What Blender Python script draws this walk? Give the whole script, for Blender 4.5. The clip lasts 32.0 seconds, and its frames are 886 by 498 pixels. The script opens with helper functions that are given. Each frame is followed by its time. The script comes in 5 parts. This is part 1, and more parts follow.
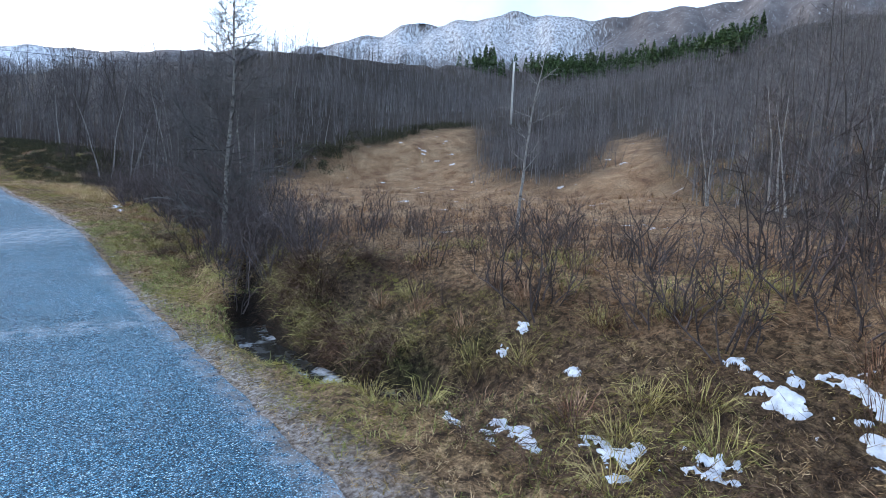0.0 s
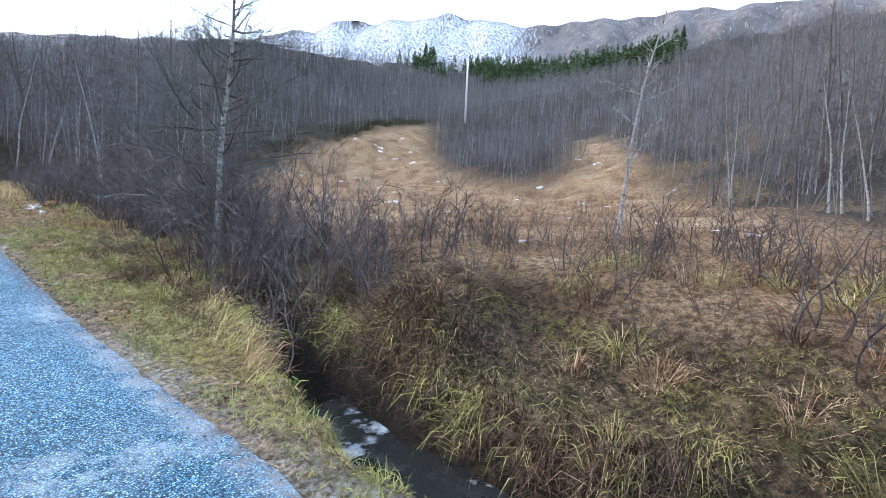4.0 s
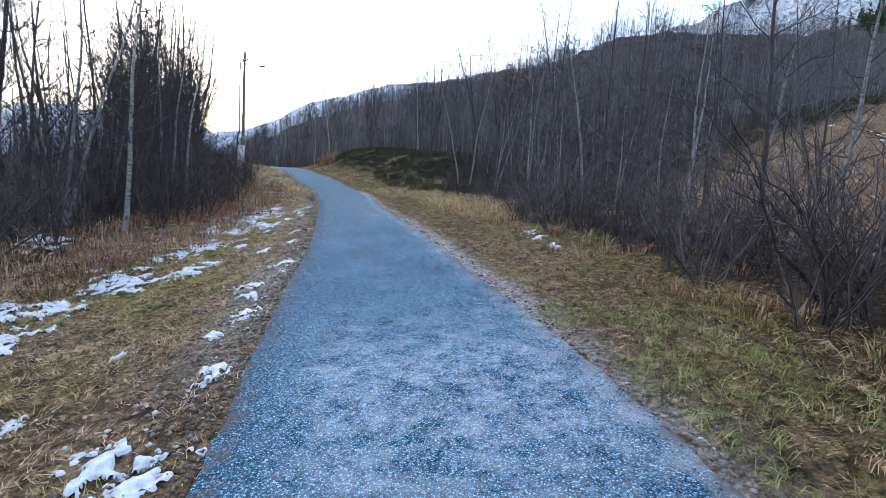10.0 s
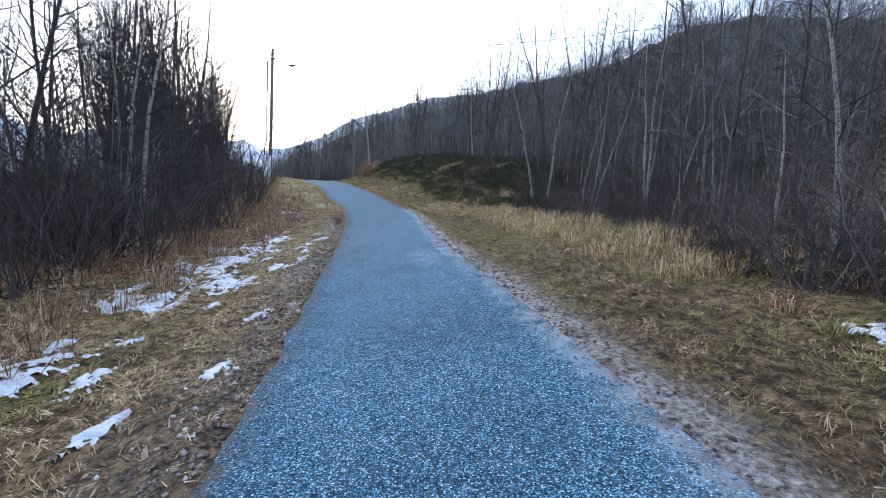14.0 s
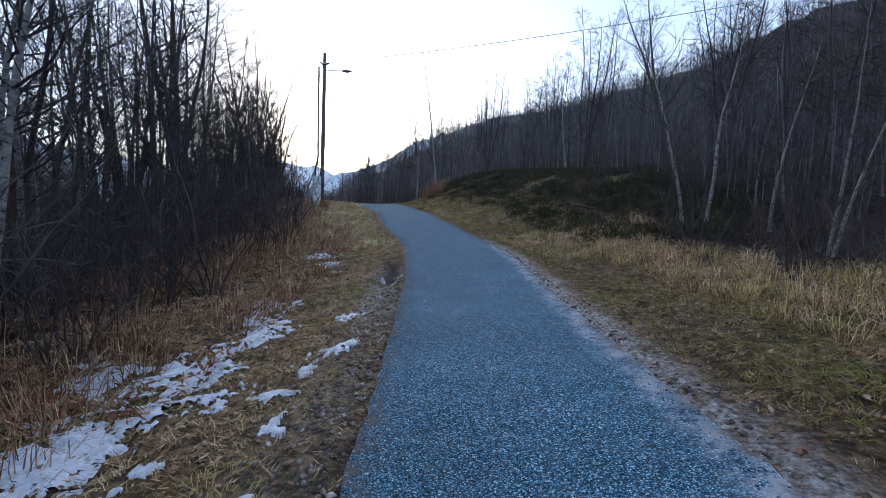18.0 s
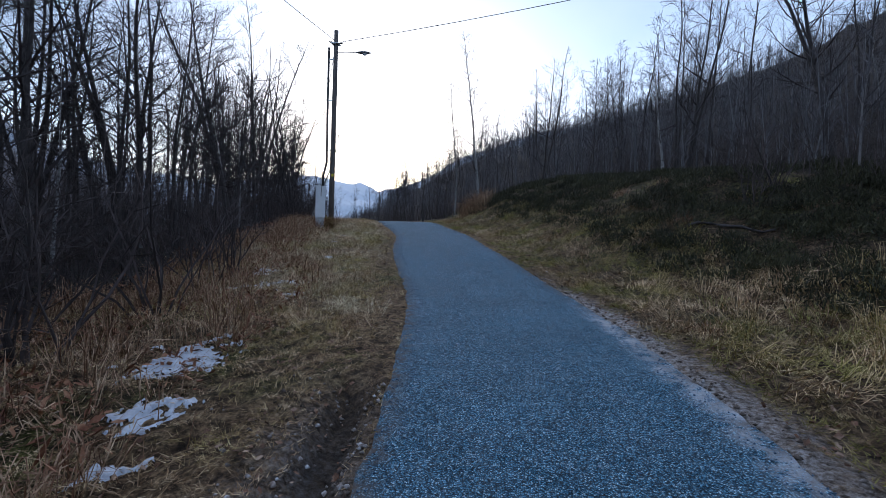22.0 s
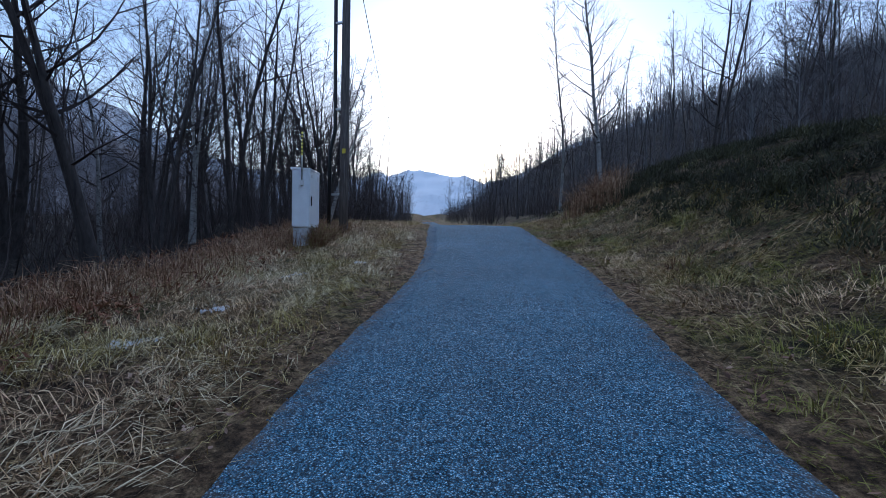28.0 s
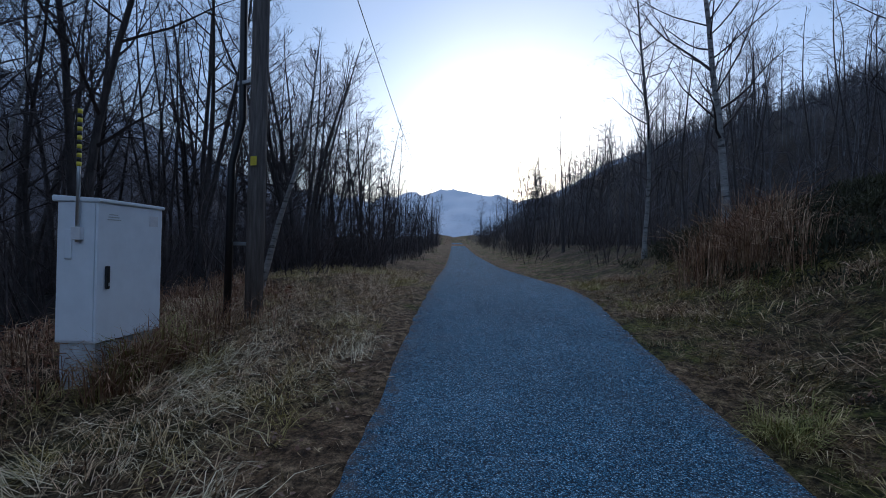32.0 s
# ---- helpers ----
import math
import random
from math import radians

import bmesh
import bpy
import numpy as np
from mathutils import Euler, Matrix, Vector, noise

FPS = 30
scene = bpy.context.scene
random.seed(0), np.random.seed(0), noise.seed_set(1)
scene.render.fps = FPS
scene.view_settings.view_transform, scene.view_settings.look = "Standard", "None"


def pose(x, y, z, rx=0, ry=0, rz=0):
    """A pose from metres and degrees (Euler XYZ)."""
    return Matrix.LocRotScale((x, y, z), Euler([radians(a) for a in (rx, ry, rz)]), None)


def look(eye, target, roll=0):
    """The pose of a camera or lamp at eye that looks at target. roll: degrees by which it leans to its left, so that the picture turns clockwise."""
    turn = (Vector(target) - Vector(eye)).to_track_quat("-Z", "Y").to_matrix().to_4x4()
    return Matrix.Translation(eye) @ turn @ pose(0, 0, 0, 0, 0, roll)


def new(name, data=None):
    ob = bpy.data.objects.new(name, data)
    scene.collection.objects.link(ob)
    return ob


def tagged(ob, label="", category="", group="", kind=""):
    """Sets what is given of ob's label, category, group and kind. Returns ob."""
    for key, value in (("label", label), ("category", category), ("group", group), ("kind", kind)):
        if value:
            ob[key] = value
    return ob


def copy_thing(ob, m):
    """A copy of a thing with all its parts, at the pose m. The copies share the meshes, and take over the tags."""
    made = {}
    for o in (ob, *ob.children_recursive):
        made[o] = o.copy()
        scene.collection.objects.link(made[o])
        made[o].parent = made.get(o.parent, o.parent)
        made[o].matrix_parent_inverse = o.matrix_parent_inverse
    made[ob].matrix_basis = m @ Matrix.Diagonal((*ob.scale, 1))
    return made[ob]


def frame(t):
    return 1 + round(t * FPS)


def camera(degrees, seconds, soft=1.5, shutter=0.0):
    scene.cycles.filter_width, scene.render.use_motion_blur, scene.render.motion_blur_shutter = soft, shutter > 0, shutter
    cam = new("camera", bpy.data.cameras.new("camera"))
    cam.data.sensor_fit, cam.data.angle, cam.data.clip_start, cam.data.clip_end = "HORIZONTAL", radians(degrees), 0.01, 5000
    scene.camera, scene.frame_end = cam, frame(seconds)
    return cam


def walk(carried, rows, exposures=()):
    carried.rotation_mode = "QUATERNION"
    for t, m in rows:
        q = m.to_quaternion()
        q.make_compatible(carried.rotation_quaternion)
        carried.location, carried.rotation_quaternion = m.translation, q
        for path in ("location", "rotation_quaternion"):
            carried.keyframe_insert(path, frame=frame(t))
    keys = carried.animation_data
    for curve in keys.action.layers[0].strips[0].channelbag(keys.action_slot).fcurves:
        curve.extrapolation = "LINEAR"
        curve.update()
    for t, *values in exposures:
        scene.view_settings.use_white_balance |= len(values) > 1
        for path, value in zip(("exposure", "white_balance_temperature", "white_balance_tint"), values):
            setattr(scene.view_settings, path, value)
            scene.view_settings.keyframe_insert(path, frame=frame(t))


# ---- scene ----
cam = camera(86.7, 32.0, 0.8)
PATH = [
    (0, (-0.331, -0.579, 0.601), (1.01, 0.896, 0.443), 2.6),
    (0.5, (-0.292, -0.415, 0.56), (1.082, 1.03, 0.407), 2.9),
    (1, (-0.198, -0.086, 0.569), (1.227, 1.308, 0.412), 2.9),
    (1.5, (-0.213, 0.34, 0.56), (1.272, 1.671, 0.401), 3.0),
    (2, (-0.241, 0.779, 0.535), (1.257, 2.095, 0.381), 3.1),
    (2.5, (-0.212, 1.303, 0.579), (1.298, 2.605, 0.415), 3.2),
    (4.5, (-0.398, 3.574, 0.528), (1.134, 4.851, 0.389), 2.5),
    (5, (-0.376, 4.254, 0.567), (1.134, 5.556, 0.419), 2.7),
    (5.5, (-0.45, 4.958, 0.584), (0.964, 6.363, 0.416), 2.1),
    (6, (-0.445, 5.712, 0.552), (0.852, 7.225, 0.384), 2.2),
    (6.5, (-0.523, 6.477, 0.561), (0.615, 8.112, 0.387), 2.3),
    (7, (-0.558, 7.22, 0.557), (0.374, 8.982, 0.386), 2.4),
    (7.5, (-0.631, 7.877, 0.572), (0.095, 9.733, 0.406), 2.8),
    (8, (-0.636, 8.537, 0.614), (-0.071, 10.446, 0.428), 3.6),
    (8.5, (-0.638, 9.312, 0.632), (-0.172, 11.248, 0.442), 3.7),
    (9, (-0.682, 10.076, 0.7), (-0.303, 12.031, 0.508), 3.6),
    (9.5, (-0.686, 10.891, 0.753), (-0.35, 12.852, 0.551), 3.8),
    (10, (-0.755, 11.687, 0.773), (-0.461, 13.655, 0.574), 3.7),
    (10.5, (-0.787, 12.46, 0.817), (-0.525, 14.432, 0.612), 3.6),
    (11, (-0.909, 13.199, 0.837), (-0.679, 15.175, 0.633), 3.7),
    (11.5, (-0.92, 13.919, 0.815), (-0.725, 15.898, 0.603), 3.6),
    (12, (-0.988, 14.714, 0.846), (-0.815, 16.695, 0.637), 3.7),
    (12.5, (-0.986, 15.48, 0.864), (-0.825, 17.463, 0.662), 3.5),
    (13, (-0.946, 16.307, 0.919), (-0.792, 18.293, 0.737), 3.3),
    (13.5, (-0.889, 17.208, 0.936), (-0.754, 19.197, 0.773), 3.3),
    (14, (-0.961, 17.852, 1.012), (-0.853, 19.843, 0.851), 2.8),
    (14.5, (-1.022, 18.417, 1.046), (-0.954, 20.41, 0.892), 2.8),
    (16.5, (-1.655, 21.226, 1.244), (-1.698, 23.221, 1.108), 1.7),
    (17, (-1.683, 22.029, 1.293), (-1.775, 24.024, 1.181), 1.9),
    (17.5, (-1.729, 22.94, 1.34), (-1.847, 24.934, 1.235), 2.0),
    (18, (-1.773, 23.814, 1.427), (-1.939, 25.806, 1.337), 1.9),
    (18.5, (-1.82, 24.742, 1.532), (-2.027, 26.73, 1.466), 2.5),
    (19, (-1.88, 25.578, 1.619), (-2.12, 27.562, 1.562), 2.8),
    (19.5, (-1.908, 26.435, 1.665), (-2.172, 28.417, 1.608), 2.7),
    (20, (-2.037, 27.236, 1.689), (-2.323, 29.214, 1.637), 2.4),
    (20.5, (-2.068, 27.972, 1.701), (-2.378, 29.947, 1.653), 1.9),
    (21, (-2.209, 28.78, 1.745), (-2.535, 30.753, 1.693), 1.7),
    (21.5, (-2.282, 29.59, 1.758), (-2.627, 31.56, 1.725), 2.0),
    (22, (-2.391, 30.365, 1.842), (-2.742, 32.333, 1.813), 1.9),
    (22.5, (-2.455, 31.15, 1.942), (-2.815, 33.117, 1.912), 1.7),
    (23, (-2.552, 31.968, 2.007), (-2.928, 33.932, 1.973), 1.8),
    (23.5, (-2.687, 32.71, 2.059), (-3.106, 34.665, 2.022), 1.9),
    (24, (-2.832, 33.49, 2.122), (-3.297, 35.434, 2.073), 2.4),
    (24.5, (-2.904, 34.146, 2.217), (-3.393, 36.084, 2.153), 2.3),
    (25, (-3.008, 34.914, 2.264), (-3.511, 36.848, 2.195), 2.3),
    (25.5, (-3.103, 35.623, 2.282), (-3.658, 37.543, 2.219), 1.3),
    (27.5, (-3.572, 38.941, 2.495), (-4.288, 40.807, 2.425), 1.5),
    (28, (-3.793, 39.68, 2.63), (-4.57, 41.522, 2.554), 1.3),
    (28.5, (-4.037, 40.394, 2.782), (-4.823, 42.231, 2.711), 1.2),
    (29, (-4.313, 41.14, 2.927), (-5.118, 42.97, 2.866), 1.3),
    (29.5, (-4.554, 41.901, 3.05), (-5.392, 43.717, 3.019), 1.4),
    (30, (-4.82, 42.616, 3.189), (-5.68, 44.422, 3.163), 1.7),
    (30.5, (-4.989, 43.322, 3.245), (-5.864, 45.121, 3.228), 1.6),
    (31, (-5.302, 44.039, 3.342), (-6.179, 45.837, 3.323), 1.7),
    (31.5, (-5.588, 44.724, 3.433), (-6.474, 46.516, 3.408), 1.9),
    (32, (-5.817, 45.457, 3.522), (-6.724, 47.239, 3.523), 1.5),
]
walk(cam, [(t, look(e, g, r)) for t, e, g, r in PATH],
     [(0, 2.15, 6400, 10), (1, 2.7, 6500, 10), (2, 2.95, 6550, 10), (5, 2.8, 6600, 10), (7, 2.4, 6500, 10), (10, 2.1, 6350, 11), (13, 2.2, 6350, 11), (17, 1.4, 6050, 12), (20, 0.95, 6150, 13), (25, 0.75, 5650, 13), (28, 0.8, 5480, 12), (30, 0.83, 5440, 13), (32, 0.15, 5480, 12)])

# ---- sky, sun ----
world = bpy.data.worlds.new("sky")
scene.world = world
world.use_nodes = True
wn, wl = world.node_tree.nodes, world.node_tree.links
sky = wn.new("ShaderNodeTexSky")
sky.sky_type, sky.sun_disc = "NISHITA", False
sky.sun_elevation, sky.sun_rotation = radians(13), radians(-18)
sky.air_density, sky.dust_density, sky.ozone_density = 1.0, 0.8, 2.5
veil = wn.new("ShaderNodeMix")
veil.data_type = "RGBA"
where = wn.new("ShaderNodeTexCoord")
cloud = wn.new("ShaderNodeTexNoise")
cloud.inputs["Scale"].default_value, cloud.inputs["Detail"].default_value, cloud.inputs["Roughness"].default_value = 2.2, 7, 0.55
cover = wn.new("ShaderNodeMapRange")
cover.inputs["From Min"].default_value, cover.inputs["From Max"].default_value = 0.3, 0.7
cover.inputs["To Min"].default_value, cover.inputs["To Max"].default_value = 0.08, 0.42
wl.new(where.outputs["Generated"], cloud.inputs["Vector"])
wl.new(cloud.outputs["Fac"], cover.inputs["Value"])
wl.new(cover.outputs[0], veil.inputs["Factor"])
wl.new(sky.outputs[0], veil.inputs["A"])
tint = wn.new("ShaderNodeValToRGB")
height = wn.new("ShaderNodeSeparateXYZ")
wl.new(where.outputs["Generated"], height.inputs[0])
wl.new(height.outputs["Z"], tint.inputs[0])
tint.color_ramp.elements[0].position, tint.color_ramp.elements[0].color = 0.05, (1.0, 0.80, 0.66, 1)
tint.color_ramp.elements[1].position, tint.color_ramp.elements[1].color = 0.38, (0.86, 0.92, 1.0, 1)
lit = wn.new("ShaderNodeVectorMath")
lit.operation = "SCALE"
lit.inputs["Scale"].default_value = 5.5
wl.new(tint.outputs[0], lit.inputs[0])
wl.new(lit.outputs[0], veil.inputs["B"])
wl.new(veil.outputs["Result"], wn["Background"].inputs[0])
wn["Background"].inputs[1].default_value = 0.13
sun = new("sun", bpy.data.lights.new("sun", "SUN"))
sun.data.energy, sun.data.angle, sun.data.color = 0.3, radians(25), (1.0, 0.9, 0.8)
sun.matrix_world = look((0, 0, 0), (0.46, -0.74, -0.5))
tagged(sun, kind="structure")

# ---- plan: the path and the land ----
def line(ys, xs):
    ys, xs = np.array(ys, float), np.array(xs, float)
    def at(y):
        y = np.asarray(y, float)
        return sum(np.interp(y + d, ys, xs) for d in (-1.2, -0.6, 0, 0.6, 1.2)) / 5
    return at

edge_r = line([-40, 0, 5, 8.5, 13, 15, 16.5, 18.5, 20.3, 22, 24, 25.5, 27.2, 31.5, 34.4, 37.3, 40.2, 43, 46, 47.3, 48.5, 50.2, 51.8, 53.5, 55.9, 62.5, 85, 400],
              [0.7, 0.88, 0.95, 0.9, 0.88, 0.8, 0.67, 0.5, 0.28, 0.1, -0.2, -0.37, -0.57, -0.78, -1.03, -1.6, -2.4, -3.4, -4.25, -4.69, -5.2, -6.0, -6.6, -7.2, -8.5, -11.7, -22.7, -175])
edge_l = line([-40, 0, 8, 12.2, 14.6, 18, 20.2, 24.4, 26.2, 31, 33, 35.7, 37.4, 40.2, 43, 44.8, 46.2, 47.7, 50, 52.5, 62.5, 85, 400],
              [-1.5, -1.3, -1.3, -1.38, -1.6, -1.83, -1.85, -2.25, -2.4, -2.97, -3.25, -3.76, -4.15, -5.2, -6.1, -6.42, -6.96, -7.5, -8.6, -9.65, -14.4, -25.2, -177.6])
path_z = line([-40, 0, 5, 7.5, 10, 13, 15.25, 18, 20.4, 25, 28, 31, 35, 39, 42, 45.5, 47, 49, 51, 52.6, 54.5, 58, 65, 80, 100, 140, 400],
              [-0.9, -0.89, -0.87, -0.83, -0.73, -0.55, -0.40, -0.27, -0.05, 0.25, 0.4, 0.5, 0.83, 1.17, 1.6, 2.0, 2.15, 2.38, 2.64, 2.79, 2.85, 2.82, 2.75, 3.0, 3.6, 5, 9])
path_lean = line([8, 13, 24, 38], [0, 0.12, 0.11, 0])
HUB = np.array((-1.5, 20.0))
HILL_A = [-180, -60, -35, -28, -20, -12, -4, 0, 10, 15, 20, 25, 30, 36, 42, 50, 55, 65, 75, 90, 120, 150, 180]
HILL_E = [2, 0, 0.3, 0.8, 2.0, 4.3, 7.6, 8.9, 11.6, 13.3, 14.2, 15.6, 17.2, 17.3, 16.8, 15.8, 15.4, 15.8, 17.0, 19, 18, 8, 2]
HILL_R = [300, 300, 200, 140, 100, 105, 130, 145, 165, 150, 120, 85, 66, 66, 88, 180, 245, 275, 290, 300, 300, 300, 300]
MOUNT_A = [-180, -150, -120, -90, -67, -57, -50, -45, -35, -31, -26, -22, -18, -14, -12, -8, -4, 0, 5, 10, 15, 20, 24, 27, 31, 35, 38, 45, 52, 58, 66, 73, 80, 100, 130, 160, 180]
MOUNT_E = [8, 10, 14, 16, 14.7, 11.6, 8.2, 6.6, 5.6, 6.8, 7.4, 7.0, 5.8, 6.9, 7.9, 10.3, 11.8, 12.9, 14.0, 14.9, 15.9, 16.7, 17.2, 17.9, 19.0, 20.4, 21.3, 22.3, 22.9, 21.7, 22, 22.3, 22, 20, 14, 9, 8]

def smooth(x):
    x = np.clip(x, 0, 1)
    return x * x * (3 - 2 * x)

def waves(x, y, scale, seed):
    """A cheap rolling noise of about unit size."""
    r = np.random.RandomState(seed)
    out = 0
    for i in range(7):
        a, f, p = r.uniform(0, 6.283), r.uniform(0.6, 1.7) / scale, r.uniform(0, 6.283)
        out = out + np.sin((x * math.cos(a) + y * math.sin(a)) * 6.283 * f + p)
    return out / 3.7

stream_x = line([2, 2.8, 3.6, 4.6, 5.6, 7, 9, 12], [3.0, 2.45, 1.95, 1.75, 1.95, 2.45, 2.95, 3.6])

def ditch_at(x, y):
    wide = 0.55 - 0.16 * smooth((y - 4.6) / 1.2) + 0.07 * waves(y, y * 0, 0.9, 55)
    return np.exp(-np.abs((x - stream_x(y) + 0.06 * waves(y, x * 0, 0.5, 56)) / wide) ** 3) * smooth((9.6 - y) / 3) * smooth((y - 1.6) / 1.2)

FIELD = [(2.6, -3), (7, -4), (10.5, 0.5), (13.5, 3.5), (23.5, 8.3), (29.6, 12), (43.5, 19), (48.6, 26.3), (33, 18.4), (27.2, 16.8), (26.6, 19.5),
         (31.7, 29.6), (41, 40), (45, 45), (37, 45), (30.5, 43), (22.6, 40.5), (15.2, 38.5), (9, 25), (4.6, 13), (3.2, 6)]

def clearing(x, y):
    """Inside the open heath, by counting crossings of its outline."""
    x, y = np.asarray(x, float), np.asarray(y, float)
    inside = np.zeros(np.broadcast(x, y).shape, bool)
    for (ax, ay), (bx, by) in zip(FIELD, FIELD[1:] + FIELD[:1]):
        if ay != by:
            inside ^= ((ay > y) != (by > y)) & (x < (bx - ax) * (y - ay) / (by - ay) + ax)
    return inside | (x < edge_r(y) + 5) & (y < 8)

def hollow_at(v, y):
    """A short washed-out hollow along the low edge of the path."""
    return np.exp(-((v - 0.28) / 0.15) ** 2) * smooth((y - 31.2) / 0.7) * smooth((34.4 - y) / 0.7)

def ground(x, y, fine=True):
    x, y = np.asarray(x, float), np.asarray(y, float)
    l, r, zc, k = edge_l(y), edge_r(y), path_z(y), path_lean(y)
    c = (l + r) / 2
    u, v = x - r, l - x
    z = zc + k * np.clip(x - c, l - c - 1, r - c + 1)
    early = 1 - smooth((y - 7) / 6)
    z = z - 0.6 * ditch_at(x, y) * smooth((u - 0.25) / 0.5)
    z = z + smooth((u - 1.7) / 2.2) * (0.2 + 0.6 * early) + 0.09 * np.clip(u - 3.5, 0, 30) * (1 - 0.4 * smooth((y - 12) / 20))
    z = z + 0.6 * np.exp(-(((x - 3.2) ** 2 + (y - 6.0) ** 2) / 0.5) ** 1.5)
    bank = smooth((y - 35) / 8) * (1 - 0.6 * smooth((y - 54) / 10))
    z = z + bank * 1.7 * smooth((u - 0.4) / 5.5)
    z = z - 0.25 * smooth(v / 2.5) * (1 - smooth((y - 28) / 6)) - 0.03 * np.clip(v - 3, 0, 30)
    z = z - 0.24 * hollow_at(v, y)
    dx, dy = x - HUB[0], y - HUB[1]
    d, a = np.hypot(dx, dy), np.degrees(np.arctan2(dx, dy))
    e, reach = np.interp(a, HILL_A, HILL_E), np.interp(a, HILL_A, HILL_R)
    top = reach * np.tan(np.radians(e))
    rise = np.clip((d - 26) / (reach - 26), 0, 1.25)
    z = z + top * np.where(rise < 1, rise ** 1.1, 1 + 0.25 * (rise - 1)) * smooth((u - 8) / 15)
    off = np.maximum(np.maximum(u, v), 0)
    z = z + waves(x, y, 9, 4) * 0.35 * smooth((off - 6) / 15) + waves(x, y, 2.6, 5) * 0.07 * smooth((off - 0.6) / 3)
    if fine:
        z = z + (waves(x, y, 0.7, 6) * 0.028 + waves(x, y, 0.3, 7) * 0.014) * smooth(off / 0.5)
        z = z + waves(x, y, 25, 8) * 2.5 * smooth((d - 90) / 100)
    return z

def gz(x, y):
    return float(ground(x, y))

# ---- materials ----
def mat(name, stops, scale=8.0, rough=0.85, bump=0.3, bump_scale=60.0, island=0.0, stretch=None):
    """A noise-coloured surface. stops: (place, colour) along the noise; island: spread of brightness from piece to piece."""
    m = bpy.data.materials.new(name)
    m.use_nodes = True
    n, k = m.node_tree.nodes, m.node_tree.links
    b = n["Principled BSDF"]
    b.inputs["Roughness"].default_value = rough
    geo = n.new("ShaderNodeNewGeometry")
    tc = n.new("ShaderNodeTexCoord")
    vec = geo.outputs["Position"] if not stretch else tc.outputs["Object"]
    if stretch:
        mp = n.new("ShaderNodeMapping")
        mp.inputs["Scale"].default_value = stretch
        k.new(vec, mp.inputs[0])
        vec = mp.outputs[0]
    big = n.new("ShaderNodeTexNoise")
    big.inputs["Scale"].default_value, big.inputs["Detail"].default_value, big.inputs["Roughness"].default_value = scale, 8, 0.62
    k.new(vec, big.inputs["Vector"])
    ramp = n.new("ShaderNodeValToRGB")
    els = ramp.color_ramp.elements
    while len(els) < len(stops):
        els.new(0.5)
    for el, (p, c) in zip(els, stops):
        el.position, el.color = p, (*c, 1)
    k.new(big.outputs["Fac"], ramp.inputs[0])
    col = ramp.outputs[0]
    if island:
        hsv = n.new("ShaderNodeHueSaturation")
        rng = n.new("ShaderNodeMapRange")
        rng.inputs["To Min"].default_value, rng.inputs["To Max"].default_value = 1 - island, 1 + island
        k.new(geo.outputs["Random Per Island"], rng.inputs["Value"])
        k.new(rng.outputs[0], hsv.inputs["Value"])
        k.new(col, hsv.inputs["Color"])
        col = hsv.outputs[0]
    k.new(col, b.inputs["Base Color"])
    if bump:
        small = n.new("ShaderNodeTexNoise")
        small.inputs["Scale"].default_value, small.inputs["Detail"].default_value = bump_scale, 6
        k.new(vec, small.inputs["Vector"])
        bm = n.new("ShaderNodeBump")
        bm.inputs["Strength"].default_value, bm.inputs["Distance"].default_value = bump, 0.02
        k.new(small.outputs["Fac"], bm.inputs["Height"])
        k.new(bm.outputs[0], b.inputs["Normal"])
    return m

M_BARK = mat("grey_brown_bark", [(0.3, (0.028, 0.024, 0.024)), (0.6, (0.075, 0.064, 0.060)), (0.8, (0.14, 0.125, 0.115))], 14, stretch=(1, 1, 0.3), bump_scale=40)
M_TWIG = mat("dark_twigs", [(0.3, (0.030, 0.024, 0.026)), (0.7, (0.085, 0.068, 0.066))], 3, bump=0)
# grey-mauve twigs, lightened so that the colour itself holds the haze
M_HAZE = mat("haze_paled_twigs", [(0.3, (0.078, 0.073, 0.078)), (0.7, (0.168, 0.155, 0.160))], 0.25, bump=0, island=0.45)
M_LICHEN = mat("lichen_grey_twigs", [(0.3, (0.030, 0.029, 0.029)), (0.7, (0.115, 0.112, 0.108))], 3, bump=0)
M_SHRUB = mat("purple_brown_stems", [(0.3, (0.034, 0.027, 0.027)), (0.7, (0.11, 0.085, 0.08))], 4, bump=0, island=0.4)
M_BIRCH = mat("white_birch_bark", [(0.36, (0.03, 0.028, 0.028)), (0.44, (0.22, 0.21, 0.20)), (0.7, (0.40, 0.385, 0.37))], 7, stretch=(1, 1, 2.6), rough=0.7)
M_SNOW = mat("old_snow", [(0.3, (0.36, 0.40, 0.47)), (0.5, (0.56, 0.61, 0.69)), (0.7, (0.74, 0.79, 0.86))], 14, rough=0.6, bump=0.4, bump_scale=30)
M_SPRUCE = mat("spruce_needles", [(0.3, (0.022, 0.045, 0.016)), (0.7, (0.065, 0.115, 0.036))], 0.3, bump=0, island=0.4)

